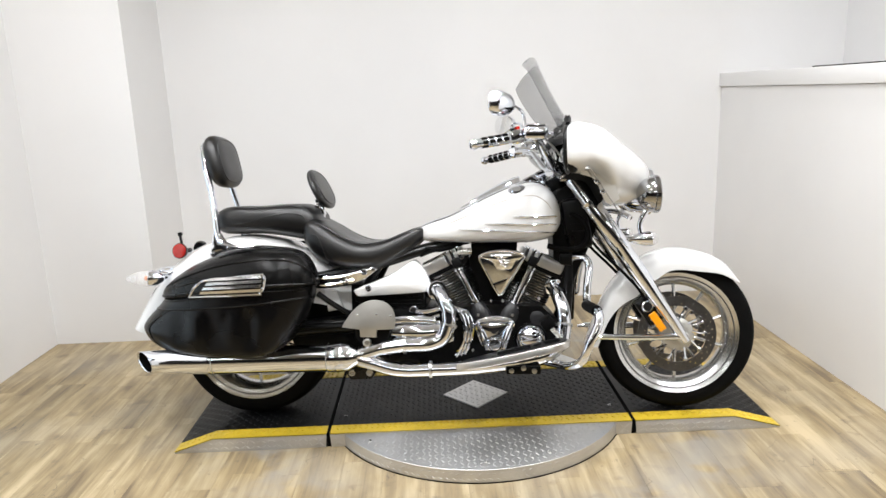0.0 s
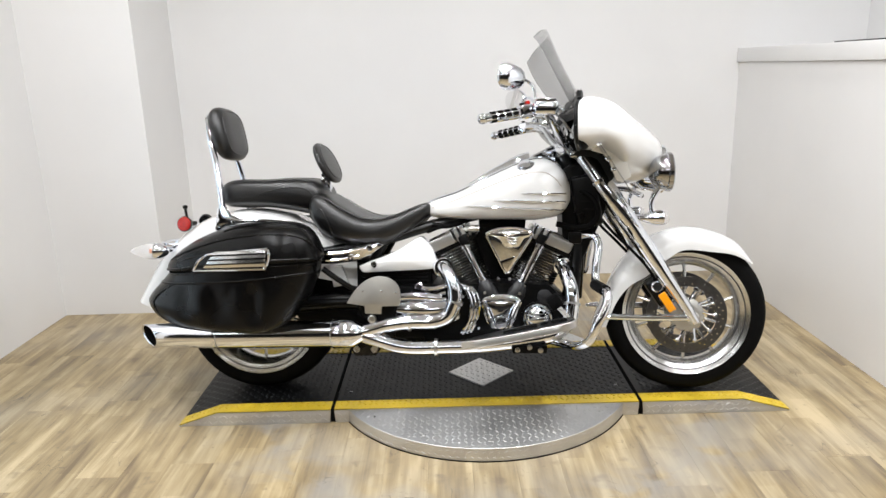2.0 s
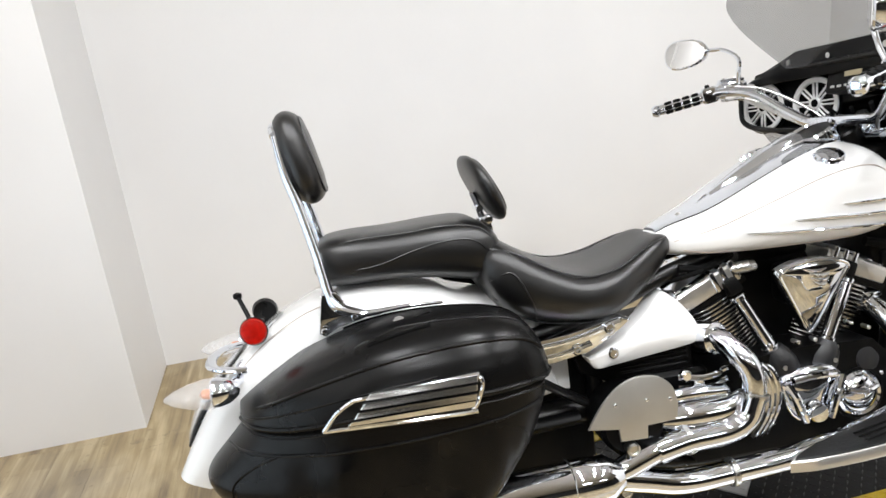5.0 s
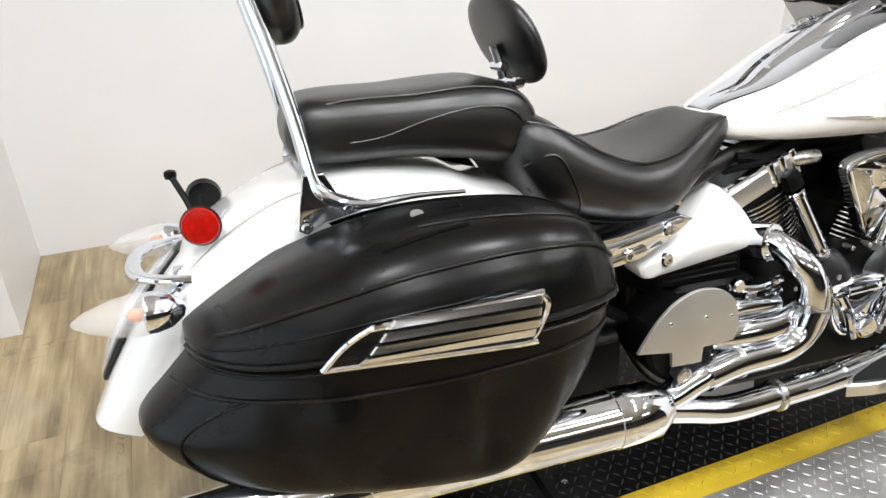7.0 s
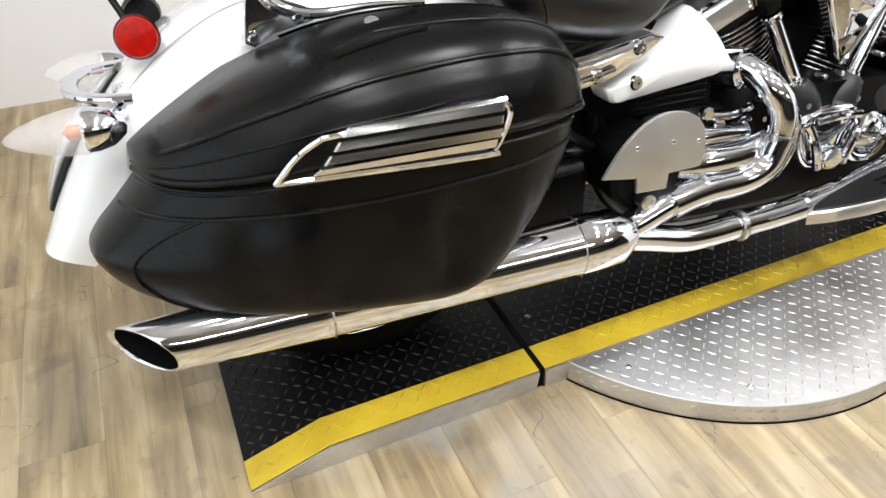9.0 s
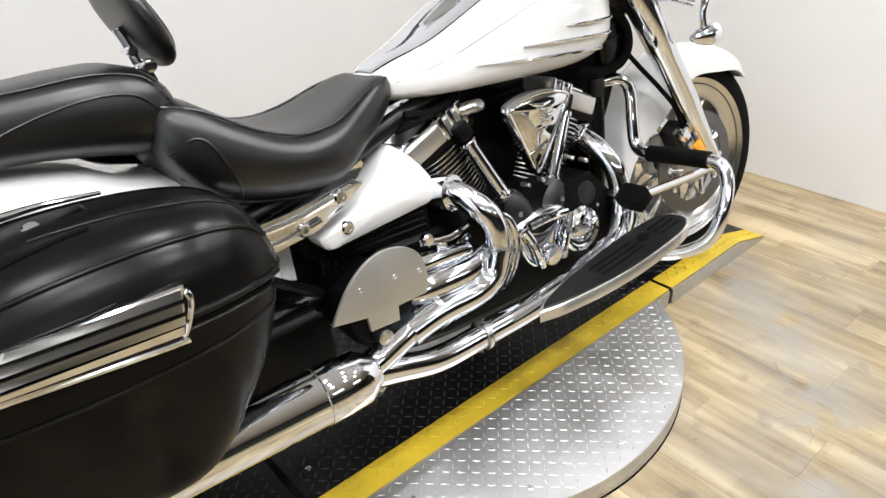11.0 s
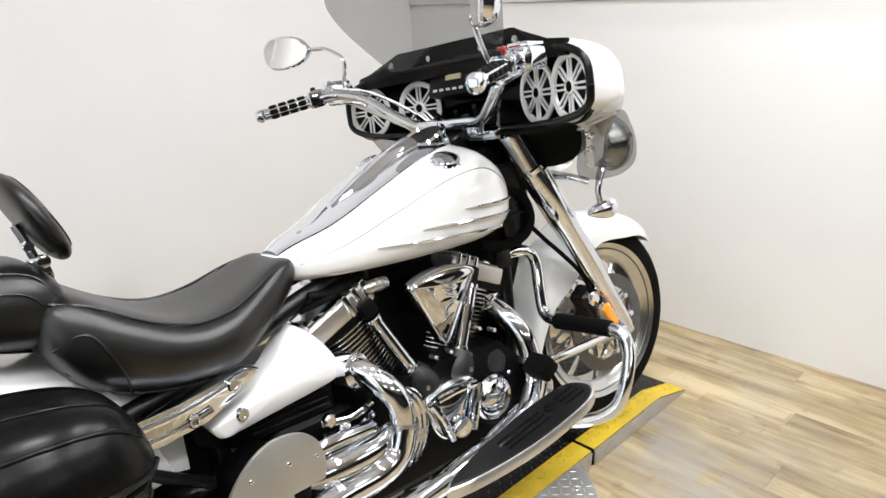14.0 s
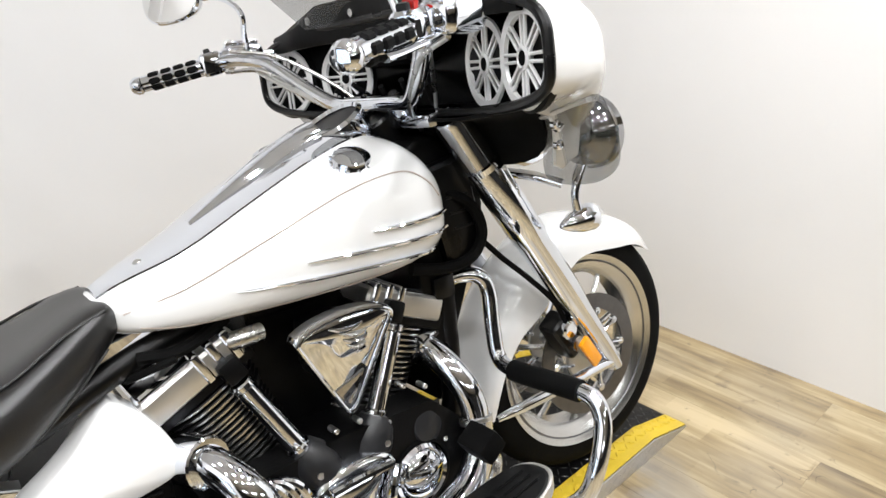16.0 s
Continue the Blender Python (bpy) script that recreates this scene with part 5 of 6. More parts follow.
cam_cover = part("cam_cover", plate([(0.905, 0.368), (0.925, 0.388), (0.960, 0.398), (1.015, 0.398), (1.050, 0.388), (1.066, 0.368), (1.052, 0.335), (1.042, 0.30), (1.020, 0.268), (0.985, 0.262), (0.948, 0.268), (0.925, 0.30), (0.915, 0.335)], -0.205, 0.06, 0.012, 2, dome=0.012), M_CHROME, eng, "chrome cam cover")
part("cover_rib", tube([(0.915, -0.204, 0.372), (0.935, -0.212, 0.33), (0.955, -0.210, 0.275)], 0.010, 10), M_CHROME, cam_cover)
part("cover_rib", tube([(1.056, -0.204, 0.372), (1.035, -0.212, 0.33), (1.018, -0.210, 0.275)], 0.010, 10), M_CHROME, cam_cover)
part("cover_band", tube([(0.930, -0.207, 0.378), (0.985, -0.213, 0.384), (1.042, -0.207, 0.378)], 0.009, 10), M_CHROME, cam_cover)
part("oil_cap", lathe([(0.026, -0.03), (0.026, 0.004), (0.021, 0.012), (0, 0.014)], (0.985, -0.208, 0.292), (0, -1, 0), 24), M_CHROME, cam_cover)
pump = part("oil_pump_cover", lathe([(0.060, -0.05), (0.060, 0.0), (0.052, 0.010), (0.046, 0.006), (0.040, 0.014), (0.022, 0.020), (0, 0.021)], (1.126, -0.166, 0.300), (0, -1, 0), 36), M_CHROME, eng, "round chrome cover")
part("bezel", lathe([(0.064, -0.04), (0.066, 0.002), (0.060, 0.004)], (1.126, -0.166, 0.300), (0, -1, 0), 36), M_ENGINE, pump)
part("cover_rib", tube([(1.09, -0.182, 0.318), (1.126, -0.190, 0.312), (1.162, -0.182, 0.318)], 0.007, 8), M_CHROME, pump)
part("oil_filter", lathe([(0.0, 0), (0.043, 0), (0.043, 0.048), (0.040, 0.050), (0.040, 0.070), (0.034, 0.080), (0.024, 0.084), (0, 0.085)], (1.150, -0.085, 0.378), (0.12, -1, 0.1), 32), M_CASE, eng, "black ribbed filter housing")
for u, w in ((0.885, 0.405), (0.905, 0.455), (0.975, 0.452), (1.02, 0.452), (1.075, 0.425), (0.89, 0.35), (1.17, 0.375), (1.19, 0.34), (0.87, 0.30), (0.90, 0.262), (1.06, 0.262), (0.84, 0.385), (1.115, 0.478), (1.16, 0.46)):
    part("case_bolt", lathe([(0.0055, -0.02), (0.0055, 0.003), (0.004, 0.005), (0.0022, 0.005), (0, 0.003)], (u, -0.162, w), (0, -1, 0), 10), M_STEEL, eng)
part("case_cover", plate([(0.84, 0.385), (0.90, 0.41), (0.985, 0.425), (1.05, 0.415), (1.09, 0.375), (1.085, 0.26), (1.04, 0.235), (0.93, 0.235), (0.86, 0.27)], -0.152, 0.02, 0.006, 2), M_ENGINE, eng)
for a, b in (((0.89, 0.395), (0.985, 0.412)), ((0.985, 0.412), (1.05, 0.402)), ((0.865, 0.375), (0.875, 0.28)), ((1.078, 0.365), (1.072, 0.27))):
    part("case_rib", tube([(a[0], -0.153, a[1]), ((a[0] + b[0]) / 2, -0.154, (a[1] + b[1]) / 2), (b[0], -0.153, b[1])], 0.006, 8), M_ENGINE, eng)
for k in range(3):
    part("clutch_pipe", tube([(0.806 + 0.014 * k, -0.168, 0.436 - 0.004 * k), (0.846 + 0.018 * k, -0.185, 0.424 - 0.006 * k), (0.872 + 0.014 * k, -0.192, 0.370 - 0.004 * k), (0.868 + 0.012 * k, -0.190, 0.305), (0.835 + 0.016 * k, -0.182, 0.245 + 0.004 * k)], 0.0085, 10), M_CHROME, eng)
for k in range(3):
    part("gear_link", tube([(0.66, -0.18, 0.425 - 0.028 * k), (0.72, -0.195, 0.420 - 0.026 * k), (0.775, -0.19, 0.430 - 0.024 * k)], 0.008, 10), M_CHROME, eng)
    part("link_bolt", lathe([(0.014, 0), (0.014, 0.012), (0.010, 0.016), (0, 0.016)], (0.675 + 0.03 * k, -0.182, 0.430 - 0.025 * k), (0, -1, 0), 14), M_CHROME, eng)
part("starter_cover", plate([(0.62, 0.30), (0.62, 0.345), (0.70, 0.365), (0.80, 0.36), (0.83, 0.32), (0.80, 0.29)], -0.185, 0.03, 0.008, 2), M_CHROME, eng)
part("intake_block", loft([[(u, v, w) for u, w in ((0.93, 0.43), (0.885, 0.60), (0.91, 0.655), (1.075, 0.655), (1.10, 0.60), (1.04, 0.43))] for v in (-0.055, -0.045, 0.045, 0.055)]), M_ENGINE, eng, "black intake between the cylinders", 25)
part("intake_tube", tube([(0.905, -0.02, 0.66), (0.985, -0.03, 0.665), (1.08, -0.02, 0.655)], 0.035, 16), M_ENGINE, eng)
part("cable", tube([(0.72, -0.10, 0.66), (0.78, -0.11, 0.655), (0.86, -0.09, 0.675)], 0.010, 8), M_RUBBER, bike)
part("coil_cover", tube([(0.852, -0.105, 0.640), (0.875, -0.115, 0.644), (0.902, -0.112, 0.643)], 0.015, 12), M_STEEL, bike)
part("spark_lead", tube([(0.70, -0.09, 0.63), (0.735, -0.12, 0.645), (0.765, -0.135, 0.655)], 0.006, 8), M_RUBBER, bike)

# running boards
for s in (-1, 1):
    outline = [(0.828, 0.000), (0.868, -0.020), (0.945, -0.042), (1.03, -0.056), (1.12, -0.058), (1.19, -0.052), (1.23, -0.030), (1.240, 0.0), (1.225, 0.034), (1.18, 0.048), (1.10, 0.052), (1.0, 0.046), (0.91, 0.034), (0.85, 0.018)]
    outline = [(p.x, p.y) for p in spline([(u, v, 0) for u, v in outline + outline[:1]], 4)[:-1]]
    fbm = Matrix.Translation((0.012, s * 0.338, -0.003)) @ Matrix(((1, 0, 0, 0), (0, -s, 0, 0), (0, 0, 1, 0), (0, 0, 0, 1)))

    def board(z0, z1, k, lift_at=0.235):
        rings = []
        for z, q in ((z0, 0.96), (z0 + 0.003, 1.0), (z1 - 0.003, 1.0), (z1, 0.97)):
            ring = []
            for u, v in outline:
                uu = 1.055 + (u - 1.055) * k * q
                ring.append((uu, v * k * q - (uu - 1.055) * 0.10, lift_at + (uu - 0.868) * 0.235 + z))
            rings.append(ring)
        bm = loft(rings)
        bmesh.ops.transform(bm, matrix=fbm, verts=bm.verts)
        return bm

    fbd = part("footboard", board(-0.008, 0.020, 1.0), M_ALUM, bike, "running board with polished aluminium rim")
    part("rubber_mat", board(0.017, 0.023, 0.955), M_MAT, fbd, "black ribbed rubber mat")
    for k in range(3):
        p = [fbm @ Vector((u, -0.022 + 0.018 * k - (u - 1.055) * 0.10, 0.235 + (u - 0.868) * 0.235 + 0.0245)) for u in (0.98, 1.05, 1.10)]
        part("mat_rib", tube(p, 0.0022, 6, 3), M_RUBBER, fbd)
        p = [fbm @ Vector((u, -0.022 + 0.018 * k - (u - 1.055) * 0.10, 0.235 + (u - 0.868) * 0.235 + 0.0245)) for u in (1.15, 1.18, 1.205)]
        part("mat_rib", tube(p, 0.0022, 6, 3), M_RUBBER, fbd)
    part("mat_emblem", lathe([(0.015, -0.002), (0.015, 0.0015), (0.012, 0.003), (0, 0.003)], fbm @ Vector((1.125, -0.004, 0.235 + 0.257 * 0.235 + 0.024)), (-0.23, 0, 1), 20), M_RUBBER, fbd)
    part("board_bracket", box((1.09, s * 0.235, 0.204), (0.13, 0.07, 0.030), None, 0.006), M_ENGINE, fbd)
    for u, w in ((1.045, 0.204), (1.09, 0.213), (1.13, 0.202)):
        part("bracket_bolt", lathe([(0.010, 0), (0.010, 0.008), (0, 0.009)], (u, s * 0.268, w), (0, s, 0), 10), M_STEEL, fbd)
pedal = part("brake_pedal", box((1.180, -0.283, 0.385), (0.05, 0.066, 0.045), Matrix.Rotation(radians(-35), 3, "Y"), 0.010, 2), M_RUBBER, bike, "black rubber brake pedal")
part("pedal_arm", tube([(1.19, -0.275, 0.370), (1.235, -0.255, 0.31), (1.215, -0.24, 0.255), (1.12, -0.225, 0.225)], 0.009, 10), M_STEEL, pedal)

# crash bar
for s in (-1, 1):
    cb = part("crash_bar", tube([(1.268, s * 0.08, 0.603), (1.315, s * 0.100, 0.614), (1.346, s * 0.122, 0.608), (1.358, s * 0.133, 0.575), (1.348, s * 0.146, 0.510), (1.343, s * 0.160, 0.450), (1.337, s * 0.205, 0.437), (1.338, s * 0.290, 0.440), (1.348, s * 0.355, 0.438), (1.352, s * 0.392, 0.428), (1.344, s * 0.412, 0.390), (1.314, s * 0.420, 0.330), (1.292, s * 0.402, 0.270), (1.256, s * 0.35, 0.238), (1.215, s * 0.26, 0.226), (1.17, s * 0.15, 0.215)], 0.0158, 16, 6), M_CHROME, bike, "chrome engine guard bar")
    part("bar_sleeve", tube([(1.336, s * 0.208, 0.437), (1.336, s * 0.245, 0.4385), (1.340, s * 0.300, 0.440), (1.349, s * 0.362, 0.438)], 0.0205, 14), M_RUBBER, cb, "black rubber sleeve")
    part("bar_mount", box((1.272, s * 0.09, 0.604), (0.05, 0.04, 0.045), None, 0.006), M_BLACK, cb)

# fork, front brake
fork = empty("front_fork")
fork.parent = bike
FA, FB = Vector((1.302, 0.145, 0.914)), Vector((1.718, 0.140, 0.290))
for s in (-1, 1):
    a, b = Vector((FA.x, s * FA.y, FA.z)), Vector((FB.x, s * FB.y, FB.z))
    d = (b - a).normalized()
    L = (b - a).length
    leg = part("fork_leg", lathe([(0, -0.01), (0.030, -0.01), (0.034, 0.0), (0.034, 0.10), (0.037, 0.105), (0.037, 0.30), (0.035, 0.31), (0.034, L * 0.62), (0.029, L * 0.72), (0.022, L - 0.05), (0.018, L - 0.02), (0.014, L + 0.012), (0, L + 0.014)], a, d, 24), M_CHROME, fork, "chrome fork leg")
    part("axle_lug", lathe([(0.024, -0.02), (0.024, 0.016), (0.016, 0.022), (0, 0.022)], (1.712, s * 0.128, 0.298), (0, s, 0), 20), M_STEEL, leg)
    part("fork_ring", lathe([(0.035, 0.098), (0.040, 0.10), (0.040, 0.112), (0.035, 0.114)], a, d, 24), M_CHROME, leg)
    n = Vector((-d.z, 0, d.x))
    refl = part("reflector", box(a + d * L * 0.845 + Vector((-0.044, s * 0.022, -0.024)), (0.030, 0.012, 0.080), frame_to(d, (0, 1, 0)), 0.004, 2), M_ORANGE, leg, "orange reflector")
    part("torque_arm", tube([(1.345, s * 0.135, 0.300), (1.40, s * 0.140, 0.302), (1.55, s * 0.140, 0.298), (1.700, s * 0.140, 0.300)], [0.006, 0.011, 0.0125, 0.014], 12), M_CHROME, fork, "chrome fender stay")
    cal = part("caliper", box((1.590, s * 0.100, 0.395), (0.060, 0.055, 0.110), Matrix.Rotation(radians(-34), 3, "Y"), 0.014, 3), M_BLACK, fork, "black brake caliper")
    part("piston_cap", lathe([(0.022, 0), (0.022, 0.010), (0.017, 0.014), (0, 0.014)], (1.578, s * 0.127, 0.418), (0, s, 0), 18), M_CHROME, cal)
    part("piston_cap", lathe([(0.018, 0), (0.018, 0.008), (0, 0.010)], (1.605, s * 0.127, 0.375), (0, s, 0), 18), M_STEEL, cal)
    part("brake_hose", tube([(1.575, s * 0.125, 0.44), (1.535, s * 0.135, 0.50), (1.47, s * 0.13, 0.57), (1.40, s * 0.12, 0.64), (1.365, s * 0.10, 0.70), (1.385, s * 0.09, 0.78)], 0.006, 8), M_RUBBER, fork)
part("front_axle", cyl((1.712, -0.15, 0.298), (1.712, 0.15, 0.298), 0.013, 16), M_STEEL, fork)
part("lower_yoke", box((1.385, 0, 0.790), (0.075, 0.31, 0.045), Matrix.Rotation(radians(34), 3, "Y"), 0.012, 2), M_CHROME, fork)
part("upper_yoke", box((1.285, 0, 0.925), (0.075, 0.30, 0.026), Matrix.Rotation(radians(-10), 3, "Y"), 0.010, 2), M_CHROME, fork, "chrome upper fork clamp")
part("neck_cover", box((1.335, 0, 0.852), (0.09, 0.20, 0.12), Matrix.Rotation(radians(34), 3, "Y"), 0.02, 2), M_BLACK, fork)

# handlebar
hb = empty("handlebar")
hb.parent = bike
part("bar", tube([(1.010, 0.446, 1.048), (1.085, 0.409, 1.062), (1.138, 0.352, 1.068), (1.176, 0.280, 1.050), (1.210, 0.185, 0.990), (1.232, 0.125, 0.958), (1.240, 0.06, 0.955), (1.240, -0.06, 0.955), (1.232, -0.125, 0.958), (1.205, -0.190, 0.990), (1.160, -0.280, 1.050), (1.110, -0.340, 1.066), (1.050, -0.385, 1.058), (0.98, -0.425, 1.040)], 0.0145, 14, 6), M_CHROME, hb, "chrome handlebar")
for v in (-0.055, 0.055):
    part("riser", cyl((1.270, v, 0.925), (1.240, v, 0.968), 0.021, 18, 0.005), M_CHROME, hb)
for s in (-1, 1):
    a, b = Vector((1.051, s * 0.387, 1.056)), Vector((0.934, s * 0.444, 1.034))
    if s > 0:
        a, b = Vector((1.085, 0.409, 1.062)), Vector((0.970, 0.466, 1.040))
    d = (b - a).normalized()
    grip = part("grip", cyl(a, b, 0.0165, 20, 0.002), M_CHROME, hb, "chrome grip with black rubber pads")
    L = (b - a).length
    rot = frame_to(d)
    for k in range(4):
        for j in range(6):
            ang = 2 * math.pi * j / 6
            c = a + d * (0.020 + 0.027 * k) + rot @ Vector((0.0152 * math.cos(ang), 0.0152 * math.sin(ang), 0))
            rr = rot @ Matrix.Rotation(ang, 3, "Z")
            part("grip_pad", box(c, (0.009, 0.0135, 0.0225), rr, 0.003, 1), M_RUBBER, grip)
    part("bar_end", lathe([(0.016, 0), (0.019, 0.004), (0.019, 0.012), (0.013, 0.022), (0, 0.025)], b, d, 20), M_CHROME, grip)
    sw = part("switch_housing", box(a - d * 0.022, (0.046, 0.050, 0.050), rot, 0.014, 3), M_CHROME, hb, "chrome switch housing")
    part("switch", box(a - d * 0.030 + Vector((-0.016, 0, 0.022)), (0.016, 0.018, 0.014), rot, 0.004, 2), M_BLACK, sw)
    if s < 0:
        part("stop_switch", box(a - d * 0.036 + Vector((-0.004, 0.004, 0.030)), (0.018, 0.014, 0.016), rot, 0.004, 2), M_RED, sw, "red stop switch")
    res = part("brake_reservoir" if s < 0 else "clutch_reservoir", box(a + Vector((0.088, -s * 0.012, 0.016)), (0.088, 0.056, 0.048), Matrix.Rotation(radians(-s * 14), 3, "Z"), 0.018, 4), M_CHROME, hb, "chrome master cylinder")
    part("reservoir_cap", box(a + Vector((0.088, -s * 0.012, 0.042)), (0.070, 0.046, 0.010), Matrix.Rotation(radians(-s * 14), 3, "Z"), 0.004, 2), M_CHROME, res)
    for q in (-1, 1):
        part("cap_screw", lathe([(0.004, 0), (0.004, 0.003), (0, 0.0035)], a + Vector((0.088 + q * 0.026, -s * 0.012 + q * 0.006, 0.046)), (0, 0, 1), 10), M_STEEL, res)
    part("bar_clamp", cyl(a - d * 0.066, a - d * 0.046, 0.024, 18, 0.004), M_CHROME, hb)
    part("banjo_bolt", cyl(a + Vector((0.132, -s * 0.024, 0.014)), a + Vector((0.156, -s * 0.030, 0.012)), 0.010, 12, 0.003), M_CHROME, hb)
    part("lever", tube([a - d * 0.070 + Vector((0.030, 0, 0.004)), a - d * 0.03 + Vector((0.058, 0, 0.0)), a + d * 0.03 + Vector((0.062, 0, -0.004)), a + d * 0.10 + Vector((0.055, 0, -0.006)), a + d * 0.135 + Vector((0.044, 0, -0.006))], [0.009, 0.008, 0.007, 0.0065, 0.009], 10, 5, 0.6), M_CHROME, hb, "polished lever")
    for k in range(2):
        part("cable", tube([a - d * 0.07 + Vector((0.03, 0, -0.01 - 0.01 * k)), (1.165, s * (0.262 - 0.006 * k), 1.030 - 0.010 * k), (1.225, s * 0.135, 0.950), (1.29, s * 0.07, 0.90)], 0.0045, 8), M_STEEL, hb)
    # mirror
    mc = Vector((1.021, -0.380, 1.178)) if s < 0 else Vector((1.058, 0.442, 1.200))
    face = Vector((-1, -s * 0.72, 0.05)).normalized()
    mr = frame_to(face, (0, 0, 1))
    mm = empty("mirror")
    mm.parent = bike
    rings = []
    for dd, k in ((0.006, 0.93), (0.002, 1.0), (-0.008, 1.0), (-0.020, 0.90), (-0.030, 0.68), (-0.036, 0.35), (-0.0375, 0.06)):
        ring = []
        for j in range(32):
            q = 2 * math.pi * j / 32
            x, y = 0.070 * sgn_pow(math.cos(q), 0.8), 0.044 * sgn_pow(math.sin(q), 0.85)
            y *= 1 - 0.16 * (x / 0.070) * s
            ring.append(mc + mr @ Vector((x * k, y * k, dd)))
        rings.append(ring)
    part("mirror_shell", loft(rings, caps=True), M_CHROME, mm, "chrome mirror shell")
    part("mirror_glass", loft([[mc + mr @ Vector((0.066 * sgn_pow(math.cos(q), 0.8) * k, 0.040 * sgn_pow(math.sin(q), 0.85) * k * (1 - 0.16 * math.cos(q) * s), dd)) for q in [2 * math.pi * j / 32 for j in range(32)]] for dd, k in ((0.0062, 1.0), (0.0072, 0.97))]), M_MIRROR, mm)
    part("mirror_stem", tube([a + Vector((0.068, -s * 0.088, 0.010)), a + Vector((0.060, -s * 0.104, 0.049)), a + Vector((0.056, -s * 0.116, 0.096)), mc + Vector((0.066, -s * 0.090, -0.006)), mc + Vector((0.030, -s * 0.012, 0.0))], 0.006, 10), M_CHROME, mm)

for k in range(5):
    v = -0.08 + 0.040 * k
    part("cable", tube([(1.235 + 0.006 * (k % 3), v * 1.9 - 0.02, 0.985 + 0.008 * (k % 2)), (1.285, v * 1.5, 0.955 - 0.012 * (k % 3)), (1.330, v, 0.90), (1.345, v * 0.7, 0.82)], 0.0055, 8), M_RUBBER, hb)
for s in (-1, 1):
    part("cable", tube([(1.105, s * 0.335, 1.045), (1.160, s * 0.268, 1.036), (1.212, s * 0.175, 0.972), (1.262, s * 0.08, 0.945), (1.32, s * 0.05, 0.88)], 0.0045, 8), M_STEEL, hb)
    part("cable", tube([(1.120, s * 0.330, 1.085), (1.190, s * 0.250, 1.060), (1.262, s * 0.160, 0.990), (1.315, s * 0.09, 0.91)], 0.0042, 8), M_STEEL, hb)

# batwing fairing: rows u, top, bottom, half width, height of the widest line
fair = empty("fairing")
fair.parent = bike
FAIR = [(1.232, 1.108, 0.930, 0.450, 1.006), (1.240, 1.112, 0.928, 0.455, 1.006), (1.252, 1.122, 0.925, 0.459, 1.004), (1.30, 1.128, 0.920, 0.461, 1.0), (1.34, 1.125, 0.914, 0.453, 0.99), (1.38, 1.115, 0.868, 0.428, 0.98), (1.42, 1.092, 0.815, 0.388, 0.970), (1.48, 1.054, 0.808, 0.305, 0.950), (1.535, 1.018, 0.820, 0.232, 0.930), (1.58, 0.985, 0.842, 0.155, 0.915), (1.606, 0.945, 0.868, 0.080, 0.908), (1.612, 0.925, 0.890, 0.03, 0.907)]


def fair_at(u, a, k=1.0):
    top, bot, half, mid = lerp_table(FAIR, u)
    c, s = math.cos(radians(a)), math.sin(radians(a))
    h = (top - mid) if s > 0 else (mid - bot)
    bend = 0.055 * (1 - abs(c)) * max(0, (1.30 - u) / 0.068) if u < 1.30 else 0
    t = max(0.0, min(1.0, (1.45 - u) / 0.20))
    pv, pw = 0.80 - 0.22 * t, 0.62 - 0.10 * t
    if s < 0:
        low = max(0.0, min(1.0, (u - 1.29) / 0.09))
        pv, pw = pv + (0.85 - pv) * low, pw + (1.0 - pw) * low
    return (u + bend, -half * k * sgn_pow(c, pv), mid + h * k * sgn_pow(s, pw))


us = [1.232, 1.238, 1.244, 1.252, 1.275] + [1.30 + 0.02 * k for k in range(14)] + [1.575, 1.59, 1.60, 1.606, 1.612]
outer = part("fairing_shell", loft([[fair_at(u, a) for a in range(0, 360, 6)] for u in us], caps=False), M_WHITE, fair, "glossy white batwing fairing shell", 50)
bm = bmesh.new()
rim_pts = [fair_at(1.236, a, 0.993) for a in range(0, 366, 6)]
add_tube(bm, rim_pts, 0.0085, 10, 2, caps=False)
part("fairing_edge", bm, M_BLACK, fair)
for a in (66, 114):
    part("panel_seam", tube([fair_at(u, a, 1.001) for u in (1.43, 1.46, 1.49, 1.52, 1.55, 1.575)], 0.0013, 6, 3), M_PIN, fair)


def dash_at(a, k):
    p = fair_at(1.236, a, k)
    return (p[0] - 0.002 + (0.024 + 0.09 * max(0.0, 1 - (abs(p[1]) / 0.42) ** 2)) * max(0.0, min(1.0, (1 - k) / 0.07)), p[1], p[2])


dash = part("dashboard", loft([[dash_at(a, k) for a in range(0, 360, 6)] for k in (1.004, 0.985, 0.96, 0.93, 0.90, 0.8, 0.7, 0.6, 0.5, 0.4, 0.3, 0.2, 0.1, 0.01)], caps=False), M_PLASTIC, fair, "black inner dashboard", 50)
part("radio", box((1.318, 0.035, 1.058), (0.05, 0.185, 0.075), Matrix.Rotation(radians(12), 3, "Y"), 0.006, 2), M_PLASTIC, dash, "car radio")
part("display", box((1.2925, 0.025, 1.072), (0.004, 0.060, 0.016), Matrix.Rotation(radians(12), 3, "Y"), 0.001, 1), material("lcd", (0.33, 0.28, 0.17), 0.3), dash, "small beige display")
for k in range(6):
    part("radio_button", box((1.290, -0.030 + 0.026 * k, 1.042), (0.005, 0.016, 0.007), Matrix.Rotation(radians(12), 3, "Y"), 0.001, 1), M_STEEL, dash)
